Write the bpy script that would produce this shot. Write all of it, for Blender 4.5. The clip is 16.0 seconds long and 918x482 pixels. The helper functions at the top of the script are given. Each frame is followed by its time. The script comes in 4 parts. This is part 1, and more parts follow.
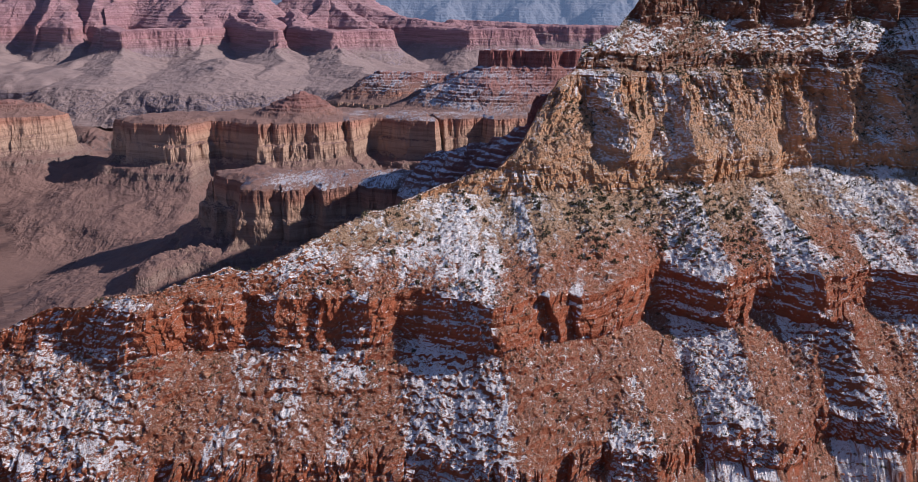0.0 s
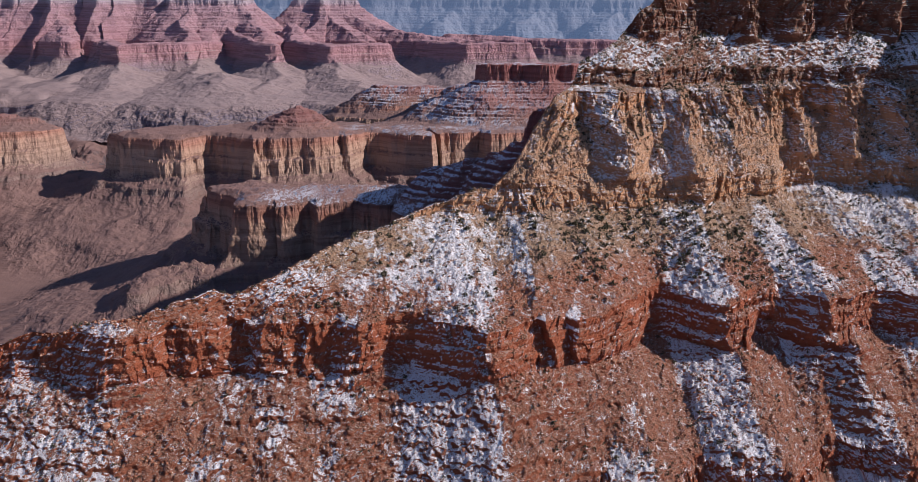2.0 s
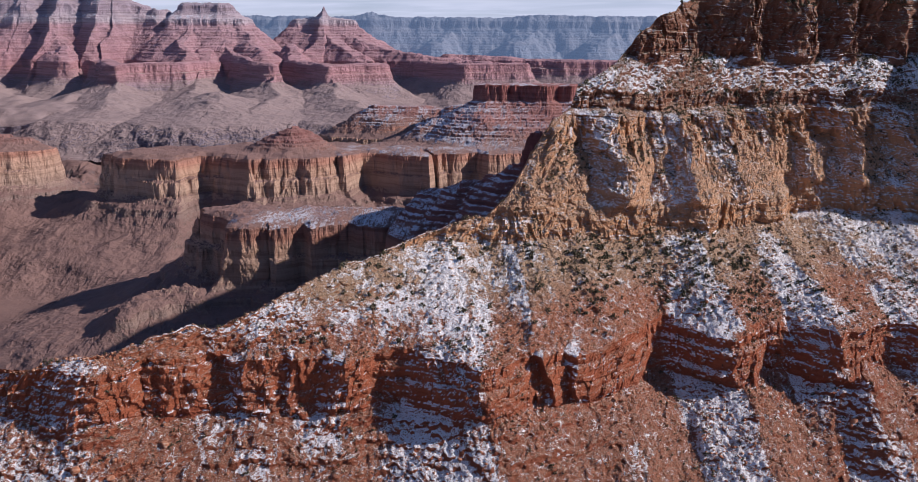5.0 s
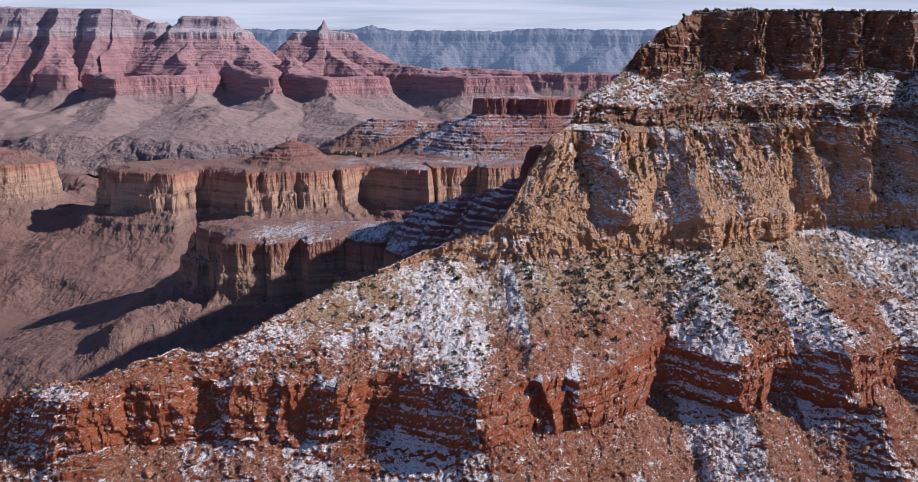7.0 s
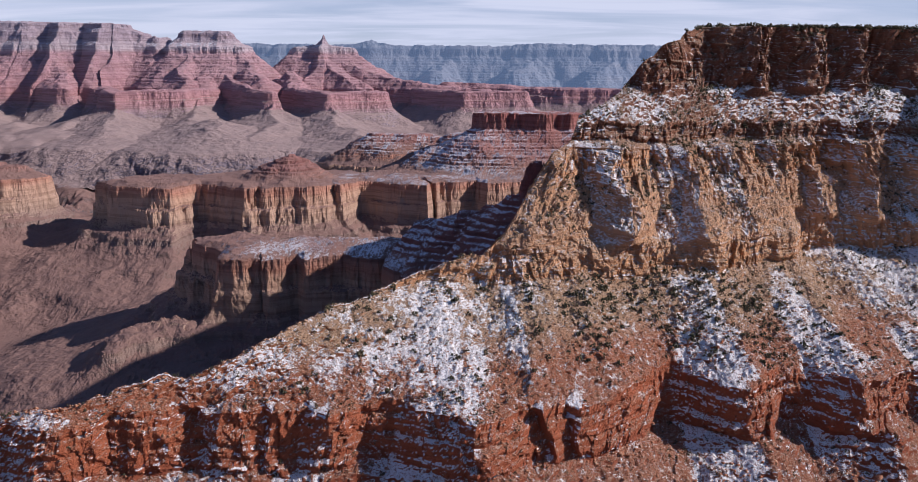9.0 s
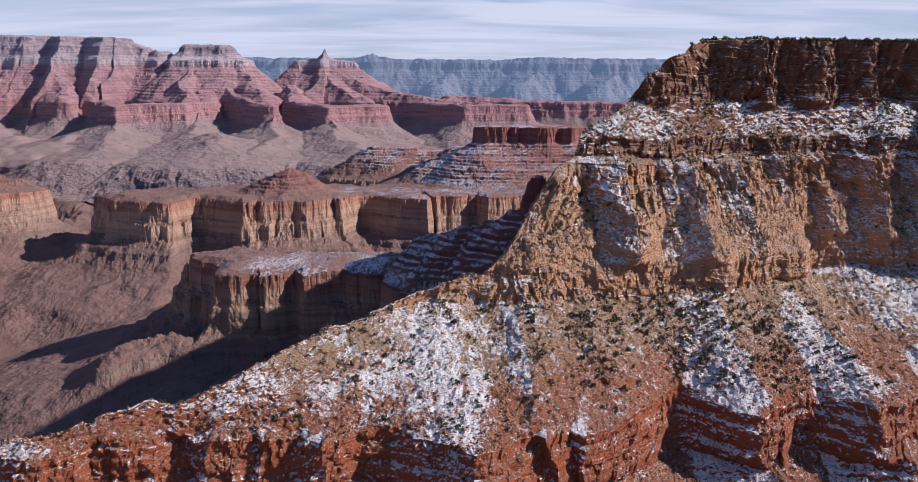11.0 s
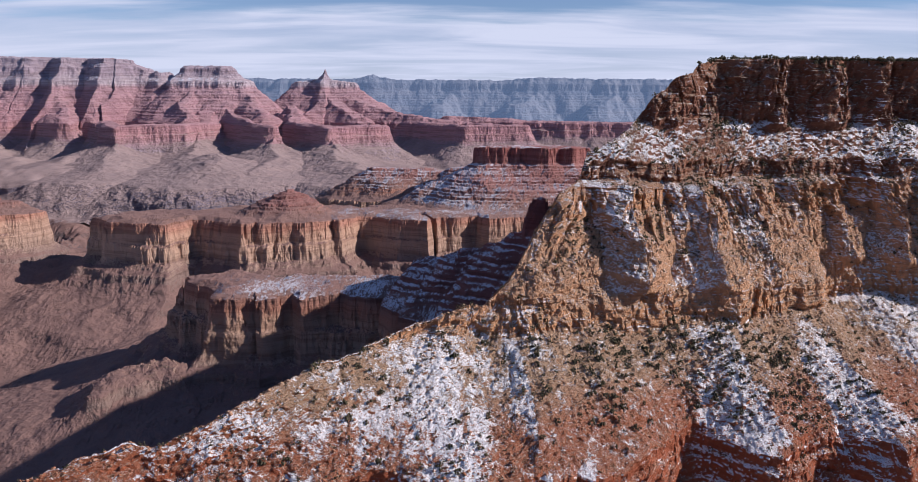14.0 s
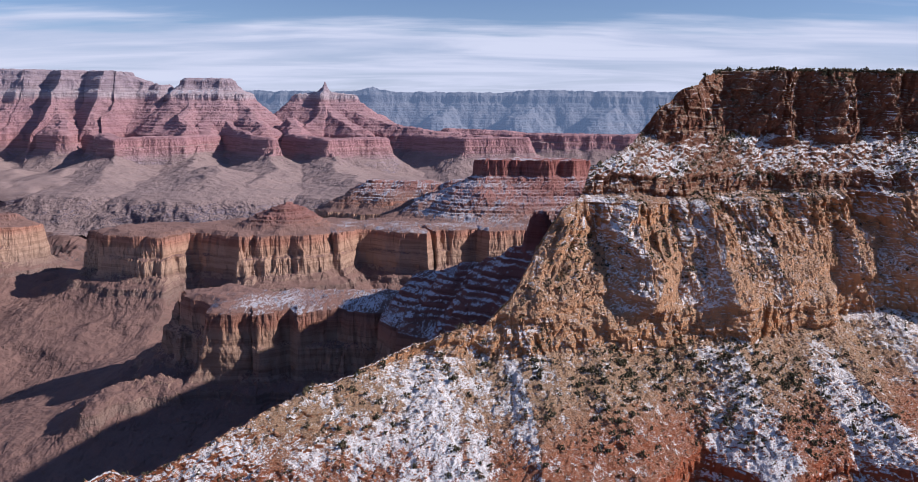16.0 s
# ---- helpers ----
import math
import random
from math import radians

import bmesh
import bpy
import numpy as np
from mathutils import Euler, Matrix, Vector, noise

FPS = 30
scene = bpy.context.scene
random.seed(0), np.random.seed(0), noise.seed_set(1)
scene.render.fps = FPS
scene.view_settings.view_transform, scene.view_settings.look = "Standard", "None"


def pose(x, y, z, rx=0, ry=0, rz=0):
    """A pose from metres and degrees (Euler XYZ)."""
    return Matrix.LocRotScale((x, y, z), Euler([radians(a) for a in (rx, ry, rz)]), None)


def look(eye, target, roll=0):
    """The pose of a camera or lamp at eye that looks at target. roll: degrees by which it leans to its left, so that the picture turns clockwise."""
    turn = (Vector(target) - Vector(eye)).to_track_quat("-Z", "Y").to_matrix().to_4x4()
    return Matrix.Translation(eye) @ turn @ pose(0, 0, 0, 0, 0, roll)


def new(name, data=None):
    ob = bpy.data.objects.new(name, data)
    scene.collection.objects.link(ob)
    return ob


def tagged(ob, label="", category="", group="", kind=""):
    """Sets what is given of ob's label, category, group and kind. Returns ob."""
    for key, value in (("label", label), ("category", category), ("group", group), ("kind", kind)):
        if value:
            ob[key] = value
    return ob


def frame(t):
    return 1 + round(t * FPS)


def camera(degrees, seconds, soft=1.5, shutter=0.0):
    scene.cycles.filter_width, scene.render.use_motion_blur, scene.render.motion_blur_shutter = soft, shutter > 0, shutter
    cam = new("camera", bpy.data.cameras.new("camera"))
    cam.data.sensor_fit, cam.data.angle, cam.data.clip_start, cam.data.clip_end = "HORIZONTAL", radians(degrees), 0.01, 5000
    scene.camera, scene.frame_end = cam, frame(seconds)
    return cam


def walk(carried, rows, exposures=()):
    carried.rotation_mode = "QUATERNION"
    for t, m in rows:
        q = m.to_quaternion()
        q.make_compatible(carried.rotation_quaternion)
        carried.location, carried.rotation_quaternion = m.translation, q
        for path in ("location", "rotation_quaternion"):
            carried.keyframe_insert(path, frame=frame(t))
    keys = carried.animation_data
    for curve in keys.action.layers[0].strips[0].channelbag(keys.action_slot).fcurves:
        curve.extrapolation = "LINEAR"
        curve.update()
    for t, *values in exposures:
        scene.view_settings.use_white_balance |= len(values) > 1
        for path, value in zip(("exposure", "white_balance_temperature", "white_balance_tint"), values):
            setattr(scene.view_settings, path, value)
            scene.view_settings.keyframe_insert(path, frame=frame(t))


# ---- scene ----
cam = camera(63.1, 16.0, soft=0.45)
PATH = [
    (0, (0.824, -0.528, 399.004), (0.804, 1.368, 398.368), 0.3),
    (0.5, (1.592, 3.483, 399.016), (1.573, 5.382, 398.389), 0.3),
    (1, (2.308, 7.481, 399.044), (2.29, 9.383, 398.426), 0.3),
    (1.5, (2.984, 11.418, 399.094), (2.967, 13.323, 398.483), 0.3),
    (2, (3.595, 15.296, 399.167), (3.58, 17.203, 398.564), 0.3),
    (2.5, (4.154, 19.094, 399.249), (4.14, 21.003, 398.653), 0.3),
    (3, (4.681, 22.812, 399.328), (4.667, 24.723, 398.74), 0.4),
    (3.5, (5.154, 26.497, 399.399), (5.142, 28.41, 398.817), 0.4),
    (4, (5.631, 30.183, 399.454), (5.619, 32.099, 398.881), 0.4),
    (6.5, (8.057, 49.001, 399.94), (8.046, 50.929, 399.409), 0.4),
    (7, (8.443, 52.635, 399.973), (8.431, 54.565, 399.45), 0.4),
    (7.5, (8.743, 56.168, 399.986), (8.731, 58.101, 399.473), 0.4),
    (8, (8.992, 59.704, 399.999), (8.981, 61.64, 399.495), 0.4),
    (8.5, (9.232, 63.307, 400.004), (9.221, 65.245, 399.509), 0.4),
    (9, (9.429, 66.999, 399.996), (9.418, 68.939, 399.509), 0.5),
    (11.5, (10.057, 86.147, 399.91), (10.043, 88.097, 399.466), 0.5),
    (12, (10.123, 89.945, 399.898), (10.109, 91.897, 399.463), 0.5),
    (12.5, (10.156, 93.732, 399.894), (10.141, 95.686, 399.467), 0.5),
    (13, (10.195, 97.535, 399.901), (10.18, 99.491, 399.482), 0.4),
    (13.5, (10.241, 101.317, 399.917), (10.226, 103.274, 399.505), 0.4),
    (14, (10.284, 105.062, 399.925), (10.268, 107.021, 399.523), 0.4),
    (14.5, (10.328, 108.822, 399.931), (10.312, 110.782, 399.536), 0.4),
    (15, (10.38, 112.609, 399.941), (10.364, 114.571, 399.554), 0.4),
    (15.5, (10.408, 116.432, 399.954), (10.392, 118.396, 399.576), 0.4),
    (16, (10.413, 120.267, 399.955), (10.397, 122.232, 399.584), 0.4),
]
walk(cam, [(t, look(eye, target, roll)) for t, eye, target, roll in PATH], ((0.0, -0.06, 5900, 22), (16.0, 0.04, 5900, 22)))

# ---- world, sun, exposure ----
SUN = Vector((0.86, -0.07, 0.51)).normalized()
world = bpy.data.worlds.new("world")
scene.world = world
world.use_nodes = True
wt = world.node_tree
wt.nodes.clear()


def wnode(kind, **props):
    n = wt.nodes.new(kind)
    for k, v in props.items():
        n.inputs[k].default_value = v
    return n


sky = wt.nodes.new("ShaderNodeTexSky")
sky.sky_type = "NISHITA"
sky.sun_disc = False
sky.sun_elevation = math.asin(SUN.z)
sky.sun_rotation = math.atan2(SUN.x, SUN.y)
sky.altitude = 2100
sky.dust_density, sky.ozone_density = 0.2, 3.0
coord = wt.nodes.new("ShaderNodeTexCoord")
sep = wt.nodes.new("ShaderNodeSeparateXYZ")
wt.links.new(coord.outputs["Generated"], sep.inputs[0])
# cloud sheet: the direction cast onto a flat layer overhead
lift = wt.nodes.new("ShaderNodeMath")
lift.operation = "ADD"
lift.inputs[1].default_value = 0.11
wt.links.new(sep.outputs["Z"], lift.inputs[0])
flat = []
for axis in ("X", "Y"):
    d = wt.nodes.new("ShaderNodeMath")
    d.operation = "DIVIDE"
    wt.links.new(sep.outputs[axis], d.inputs[0])
    wt.links.new(lift.outputs[0], d.inputs[1])
    flat.append(d)
plane = wt.nodes.new("ShaderNodeCombineXYZ")
wt.links.new(flat[0].outputs[0], plane.inputs[0])
wt.links.new(flat[1].outputs[0], plane.inputs[1])
stretch = wt.nodes.new("ShaderNodeMapping")
stretch.inputs["Scale"].default_value = (0.32, 0.95, 1)
wt.links.new(plane.outputs[0], stretch.inputs[0])
cloud = wnode("ShaderNodeTexNoise", Scale=1.5, Detail=7.0, Roughness=0.55, Distortion=0.7)
wt.links.new(stretch.outputs[0], cloud.inputs["Vector"])
cover = wt.nodes.new("ShaderNodeMapRange")
cover.inputs["From Min"].default_value = 0.36
cover.inputs["From Max"].default_value = 0.56
wt.links.new(cloud.outputs["Fac"], cover.inputs["Value"])
# the sheet covers the low sky and opens to blue above
high = wt.nodes.new("ShaderNodeMapRange")
high.inputs["From Min"].default_value = 0.074
high.inputs["From Max"].default_value = 0.108
high.inputs["To Min"].default_value = 1.0
high.inputs["To Max"].default_value = 0.02
high.interpolation_type = "SMOOTHSTEP"
edge = wnode("ShaderNodeTexNoise", Scale=2.2, Detail=5.0)
wt.links.new(stretch.outputs[0], edge.inputs["Vector"])
wob = wt.nodes.new("ShaderNodeMath")
wob.operation = "MULTIPLY_ADD"
wob.inputs[1].default_value = 0.10
wt.links.new(edge.outputs["Fac"], wob.inputs[0])
wt.links.new(sep.outputs["Z"], wob.inputs[2])
sub = wt.nodes.new("ShaderNodeMath")
sub.operation = "SUBTRACT"
sub.inputs[1].default_value = 0.05
wt.links.new(wob.outputs[0], sub.inputs[0])
wt.links.new(sub.outputs[0], high.inputs["Value"])
amount = wt.nodes.new("ShaderNodeMath")
amount.operation = "MULTIPLY"
lowcover = wt.nodes.new("ShaderNodeMapRange")
lowcover.inputs["To Min"].default_value = 0.72
lowcover.inputs["To Max"].default_value = 1.0
wt.links.new(cover.outputs[0], lowcover.inputs["Value"])
wt.links.new(lowcover.outputs[0], amount.inputs[0])
wt.links.new(high.outputs[0], amount.inputs[1])
tone = wt.nodes.new("ShaderNodeValToRGB")
tone.color_ramp.elements[0].position, tone.color_ramp.elements[0].color = 0.3, (5.7, 6.5, 7.8, 1)
tone.color_ramp.elements[1].position, tone.color_ramp.elements[1].color = 0.62, (7.9, 8.5, 9.2, 1)
wt.links.new(cloud.outputs["Fac"], tone.inputs[0])
mixsky = wt.nodes.new("ShaderNodeMix")
mixsky.data_type = "RGBA"
wt.links.new(amount.outputs[0], mixsky.inputs[0])
wt.links.new(sky.outputs[0], mixsky.inputs["A"])
wt.links.new(tone.outputs[0], mixsky.inputs["B"])
back = wnode("ShaderNodeBackground", Strength=0.082)
wt.links.new(mixsky.outputs["Result"], back.inputs["Color"])
wout = wt.nodes.new("ShaderNodeOutputWorld")
wt.links.new(back.outputs[0], wout.inputs[0])

sun = new("sun", bpy.data.lights.new("sun", "SUN"))
sun.data.energy, sun.data.angle, sun.data.color = 5.0, radians(0.53), (1.0, 0.88, 0.72)
sun.matrix_world = look((0, 0, 900), Vector((0, 0, 900)) - SUN)


# ---- noise ----
TABLE = np.random.default_rng(5).uniform(-1, 1, (512, 512)).astype(np.float32).ravel()
MIXED = np.random.default_rng(6).integers(0, 512, 1024).astype(np.int32)


def value2(x, y, seed=0):
    """Smooth noise in -1..1 over a plane."""
    x, y = np.asarray(x, np.float32), np.asarray(y, np.float32)
    xf, yf = np.floor(x), np.floor(y)
    u, v = x - xf, y - yf
    u, v = u * u * (3 - 2 * u), v * v * (3 - 2 * v)
    i, j = xf.astype(np.int32) + int(MIXED[seed % 512]), yf.astype(np.int32) + int(MIXED[(seed * 7 + 3) % 512])
    i0, i1 = (i & 511) << 9, ((i + 1) & 511) << 9
    j0, j1 = j & 511, (j + 1) & 511
    low = TABLE[i0 + j0] * (1 - u) + TABLE[i1 + j0] * u
    return low * (1 - v) + (TABLE[i0 + j1] * (1 - u) + TABLE[i1 + j1] * u) * v


def value3(x, y, z, seed=0):
    """The same in space."""
    z = np.asarray(z, np.float32)
    x, y = np.asarray(x, np.float32), np.asarray(y, np.float32)
    xf, yf, zf = np.floor(x), np.floor(y), np.floor(z)
    u, v, w = x - xf, y - yf, z - zf
    u, v, w = u * u * (3 - 2 * u), v * v * (3 - 2 * v), w * w * (3 - 2 * w)
    i, j = xf.astype(np.int32) + int(MIXED[seed % 512]), yf.astype(np.int32)
    k = zf.astype(np.int32) + seed * 13
    out = 0.0
    for c in (0, 1):
        a, b = MIXED[(k + c) & 511], MIXED[((k + c) & 511) + 512]
        i0, i1 = ((i + a) & 511) << 9, ((i + a + 1) & 511) << 9
        j0, j1 = (j + b) & 511, (j + b + 1) & 511
        low = TABLE[i0 + j0] * (1 - u) + TABLE[i1 + j0] * u
        out = out + (low * (1 - v) + (TABLE[i0 + j1] * (1 - u) + TABLE[i1 + j1] * u) * v) * (w if c else 1 - w)
    return out


def fbm2(x, y, seed=0, octaves=4, gain=0.5):
    out, amp = 0.0, 1.0
    for o in range(octaves):
        out = out + amp * value2(x + 17.3 * o, y - 9.1 * o, seed + o)
        x, y, amp = x * 2.03, y * 2.03, amp * gain
    return out


def fbm3(x, y, z, seed=0, octaves=4, gain=0.5):
    out, amp = 0.0, 1.0
    for o in range(octaves):
        out = out + amp * value3(x + 17.3 * o, y - 9.1 * o, z + 5.7 * o, seed + o)
        x, y, z, amp = x * 2.03, y * 2.03, z * 2.03, amp * gain
    return out


def ridged2(x, y, seed=0, octaves=4, gain=0.5):
    """1 on sharp crests, falling to 0 between them."""
    out, amp, total = 0.0, 1.0, 0.0
    for o in range(octaves):
        out = out + amp * (1 - np.sqrt(value2(x + 31.7 * o, y + 11.9 * o, seed + o) ** 2 + 0.012))
        total, x, y, amp = total + amp, x * 2.03, y * 2.03, amp * gain
    return out / total


def smooth(a, b, x):
    t = np.clip((x - a) / (b - a), 0, 1)
    return t * t * (3 - 2 * t)


# ---- materials ----
class Mat:
    """A node material under construction."""

    def __init__(self, name, roughness=0.9):
        self.m = bpy.data.materials.new(name)
        self.m.use_nodes = True
        self.t = self.m.node_tree
        self.bsdf = self.t.nodes["Principled BSDF"]
        self.bsdf.inputs["Roughness"].default_value = roughness
        self.bsdf.inputs["Specular IOR Level"].default_value = 0.2
        self.geo = self.t.nodes.new("ShaderNodeNewGeometry")

    def put(self, socket, value):
        if isinstance(value, bpy.types.NodeSocket):
            self.t.links.new(value, socket)
        elif value is not None:
            socket.default_value = value

    def math(self, op, a, b=None, c=None, clamp=False):
        n = self.t.nodes.new("ShaderNodeMath")
        n.operation, n.use_clamp = op, clamp
        for i, v in enumerate((a, b, c)):
            self.put(n.inputs[i], v)
        return n.outputs[0]

    def noise(self, scale, detail=5.0, rough=0.6, squash=(1, 1, 1), distort=0.0):
        mp = self.t.nodes.new("ShaderNodeMapping")
        mp.inputs["Scale"].default_value = squash
        self.t.links.new(self.geo.outputs["Position"], mp.inputs[0])
        n = self.t.nodes.new("ShaderNodeTexNoise")
        n.inputs["Scale"].default_value, n.inputs["Detail"].default_value = scale, detail
        n.inputs["Roughness"].default_value, n.inputs["Distortion"].default_value = rough, distort
        self.t.links.new(mp.outputs[0], n.inputs["Vector"])
        return n.outputs["Fac"]

    def remap(self, v, a, b, lo=0.0, hi=1.0):
        n = self.t.nodes.new("ShaderNodeMapRange")
        n.interpolation_type = "SMOOTHSTEP"
        for name, value in (("Value", v), ("From Min", a), ("From Max", b), ("To Min", lo), ("To Max", hi)):
            self.put(n.inputs[name], value)
        return n.outputs[0]

    def ramp(self, v, stops):
        n = self.t.nodes.new("ShaderNodeValToRGB")
        e = n.color_ramp.elements
        while len(e) < len(stops):
            e.new(0.5)
        for el, (p, c) in zip(e, stops):
            el.position, el.color = p, (*c, 1)
        self.put(n.inputs[0], v)
        return n.outputs[0]

    def mix(self, f, a, b, blend="MIX"):
        n = self.t.nodes.new("ShaderNodeMix")
        n.data_type, n.blend_type = "RGBA", blend
        self.put(n.inputs[0], f)
        for name, v in (("A", a), ("B", b)):
            self.put(n.inputs[name], (*v, 1) if isinstance(v, tuple) else v)
        return n.outputs["Result"]

    def axis(self, which, v):
        s = self.t.nodes.new("ShaderNodeSeparateXYZ")
        self.put(s.inputs[0], v)
        return s.outputs[which]

    def dot(self, v, direction):
        n = self.t.nodes.new("ShaderNodeVectorMath")
        n.operation = "DOT_PRODUCT"
        self.put(n.inputs[0], v)
        n.inputs[1].default_value = direction
        return n.outputs["Value"]

    def bump(self, height, distance, strength=1.0):
        n = self.t.nodes.new("ShaderNodeBump")
        n.inputs["Strength"].default_value, n.inputs["Distance"].default_value = strength, distance
        self.put(n.inputs["Height"], height)
        self.t.links.new(n.outputs[0], self.bsdf.inputs["Normal"])

    def colour(self, c):
        self.put(self.bsdf.inputs["Base Color"], (*c, 1) if isinstance(c, tuple) else c)


def bands(low, high, rows):
    """Ramp stops from elevations in metres."""
    return [((z - low) / (high - low), c) for z, c in rows]


RED, RED2 = (0.47, 0.145, 0.07), (0.37, 0.11, 0.058)
TAN, GOLD = (0.68, 0.415, 0.255), (0.71, 0.38, 0.195)


def ridge_material():
    k = Mat("ridge_rock")
    pos, nor = k.geo.outputs["Position"], k.geo.outputs["Normal"]
    z = k.axis("Z", pos)
    wob = k.noise(0.02, 4)
    zz = k.math("MULTIPLY_ADD", wob, 16.0, k.math("SUBTRACT", z, 8.0))
    h = k.math("DIVIDE", k.math("SUBTRACT", zz, 60.0), 370.0, clamp=True)
    rock = k.ramp(h, bands(60, 430, [(60, RED2), (140, RED), (165, (0.36, 0.13, 0.07)), (190, RED2), (205, RED), (226, RED), (240, (0.40, 0.15, 0.075)),
                                    (258, (0.42, 0.22, 0.12)), (270, GOLD), (300, TAN), (332, GOLD), (341, (0.33, 0.15, 0.09)), (352, (0.33, 0.16, 0.10)),
                                    (372, (0.28, 0.13, 0.085)), (392, (0.27, 0.12, 0.076)), (424, (0.32, 0.16, 0.10))]))
    # beds: thin level layers of lighter and darker stone
    bed = k.noise(0.5, 3, 0.6, (0.04, 0.04, 1.2))
    rock = k.mix(k.remap(bed, 0.46, 0.7, 0, 0.5), rock, k.mix(1.0, rock, (0.62, 0.55, 0.52), "MULTIPLY"))
    grain = k.noise(0.9, 8, 0.72)
    rock = k.mix(k.remap(grain, 0.5, 0.8, 0, 0.5), rock, k.mix(0.5, rock, (0.62, 0.47, 0.36)))
    streak = k.noise(0.16, 5, 0.7, (1.0, 1.0, 0.12))
    rock = k.mix(k.remap(streak, 0.56, 0.74, 0, 0.4), rock, k.mix(1.0, rock, (0.45, 0.42, 0.42), "MULTIPLY"))
    # rubble and soil on the slopes
    up = k.axis("Z", nor)
    scree = k.ramp(h, bands(60, 430, [(60, (0.37, 0.155, 0.095)), (180, (0.38, 0.158, 0.095)), (236, (0.43, 0.165, 0.09)), (250, (0.50, 0.33, 0.205)), (300, (0.58, 0.36, 0.22)), (330, (0.57, 0.33, 0.195)),
                                     (345, (0.34, 0.21, 0.14)), (430, (0.26, 0.19, 0.13))]))
    clast = k.noise(1.1, 6, 0.75)
    scree = k.mix(k.remap(clast, 0.53, 0.58, 0, 0.75), scree, (0.58, 0.46, 0.37))
    scree = k.mix(k.remap(k.noise(0.8, 7, 0.8), 0.565, 0.60, 0, 0.7), scree, (0.12, 0.08, 0.055))
    # low brush and shattered blocks over the rubble
    scree = k.mix(k.remap(k.noise(0.42, 4, 0.62), 0.60, 0.63, 0, 0.7), scree, (0.10, 0.08, 0.05))
    scree = k.mix(k.remap(k.noise(0.55, 4, 0.66), 0.585, 0.61, 0, 0.7), scree, (0.60, 0.47, 0.37))
    body = k.mix(k.remap(up, 0.38, 0.62), rock, scree)
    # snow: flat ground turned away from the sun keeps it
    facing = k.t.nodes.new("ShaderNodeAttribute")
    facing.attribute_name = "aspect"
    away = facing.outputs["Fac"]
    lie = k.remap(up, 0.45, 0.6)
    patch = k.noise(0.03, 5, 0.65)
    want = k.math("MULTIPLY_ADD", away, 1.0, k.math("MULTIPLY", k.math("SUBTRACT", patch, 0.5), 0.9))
    # an open snowfield lies along the crest, and drifts under the rim
    east = k.axis("X", pos)
    field = k.math("MULTIPLY", k.math("MULTIPLY", k.remap(east, 25.0, -15.0), k.remap(east, -240.0, -190.0)), k.remap(z, 228.0, 244.0))
    want = k.math("MULTIPLY_ADD", field, 0.2, want)
    drift = k.math("MULTIPLY", k.remap(z, 346.0, 354.0), k.remap(z, 384.0, 376.0))
    want = k.math("MULTIPLY_ADD", drift, 0.3, want)
    want = k.math("SUBTRACT", want, k.math("MULTIPLY", k.remap(z, 376.0, 384.0), 0.45))
    # gullies between the ribs hold drifts
    want = k.math("MULTIPLY_ADD", k.math("MULTIPLY", k.remap(z, 284.0, 292.0), k.remap(z, 340.0, 334.0)), 0.05, want)
    # the wind sweeps the nose of the ridge clean
    want = k.math("SUBTRACT", want, k.math("MULTIPLY", k.math("MULTIPLY", k.remap(east, 82.0, 68.0), k.remap(z, 276.0, 286.0)), 0.3))
    # it lies in flecks between the stones, thick or thin
    thin = k.math("MULTIPLY", k.remap(z, 200.0, 190.0), 0.032)
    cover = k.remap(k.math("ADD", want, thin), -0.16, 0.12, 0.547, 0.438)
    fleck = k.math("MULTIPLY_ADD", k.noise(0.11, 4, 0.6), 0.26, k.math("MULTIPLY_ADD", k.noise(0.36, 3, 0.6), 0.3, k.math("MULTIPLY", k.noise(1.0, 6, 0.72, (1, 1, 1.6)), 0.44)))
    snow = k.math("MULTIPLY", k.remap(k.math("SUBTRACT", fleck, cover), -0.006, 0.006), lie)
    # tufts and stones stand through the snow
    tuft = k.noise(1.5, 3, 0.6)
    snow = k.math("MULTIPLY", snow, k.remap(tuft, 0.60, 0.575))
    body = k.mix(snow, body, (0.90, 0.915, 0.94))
    k.colour(body)
    lump = k.math("ADD", k.math("MULTIPLY", k.noise(0.5, 10, 0.78), 2.2), k.math("MULTIPLY", bed, 0.7))
    k.bump(k.math("MULTIPLY", lump, k.remap(snow, 0, 1, 1.25, 0.5)), 1.3, 0.95)
    k.put(k.bsdf.inputs["Roughness"], k.remap(snow, 0, 1, 0.92, 0.6))
    return k.m


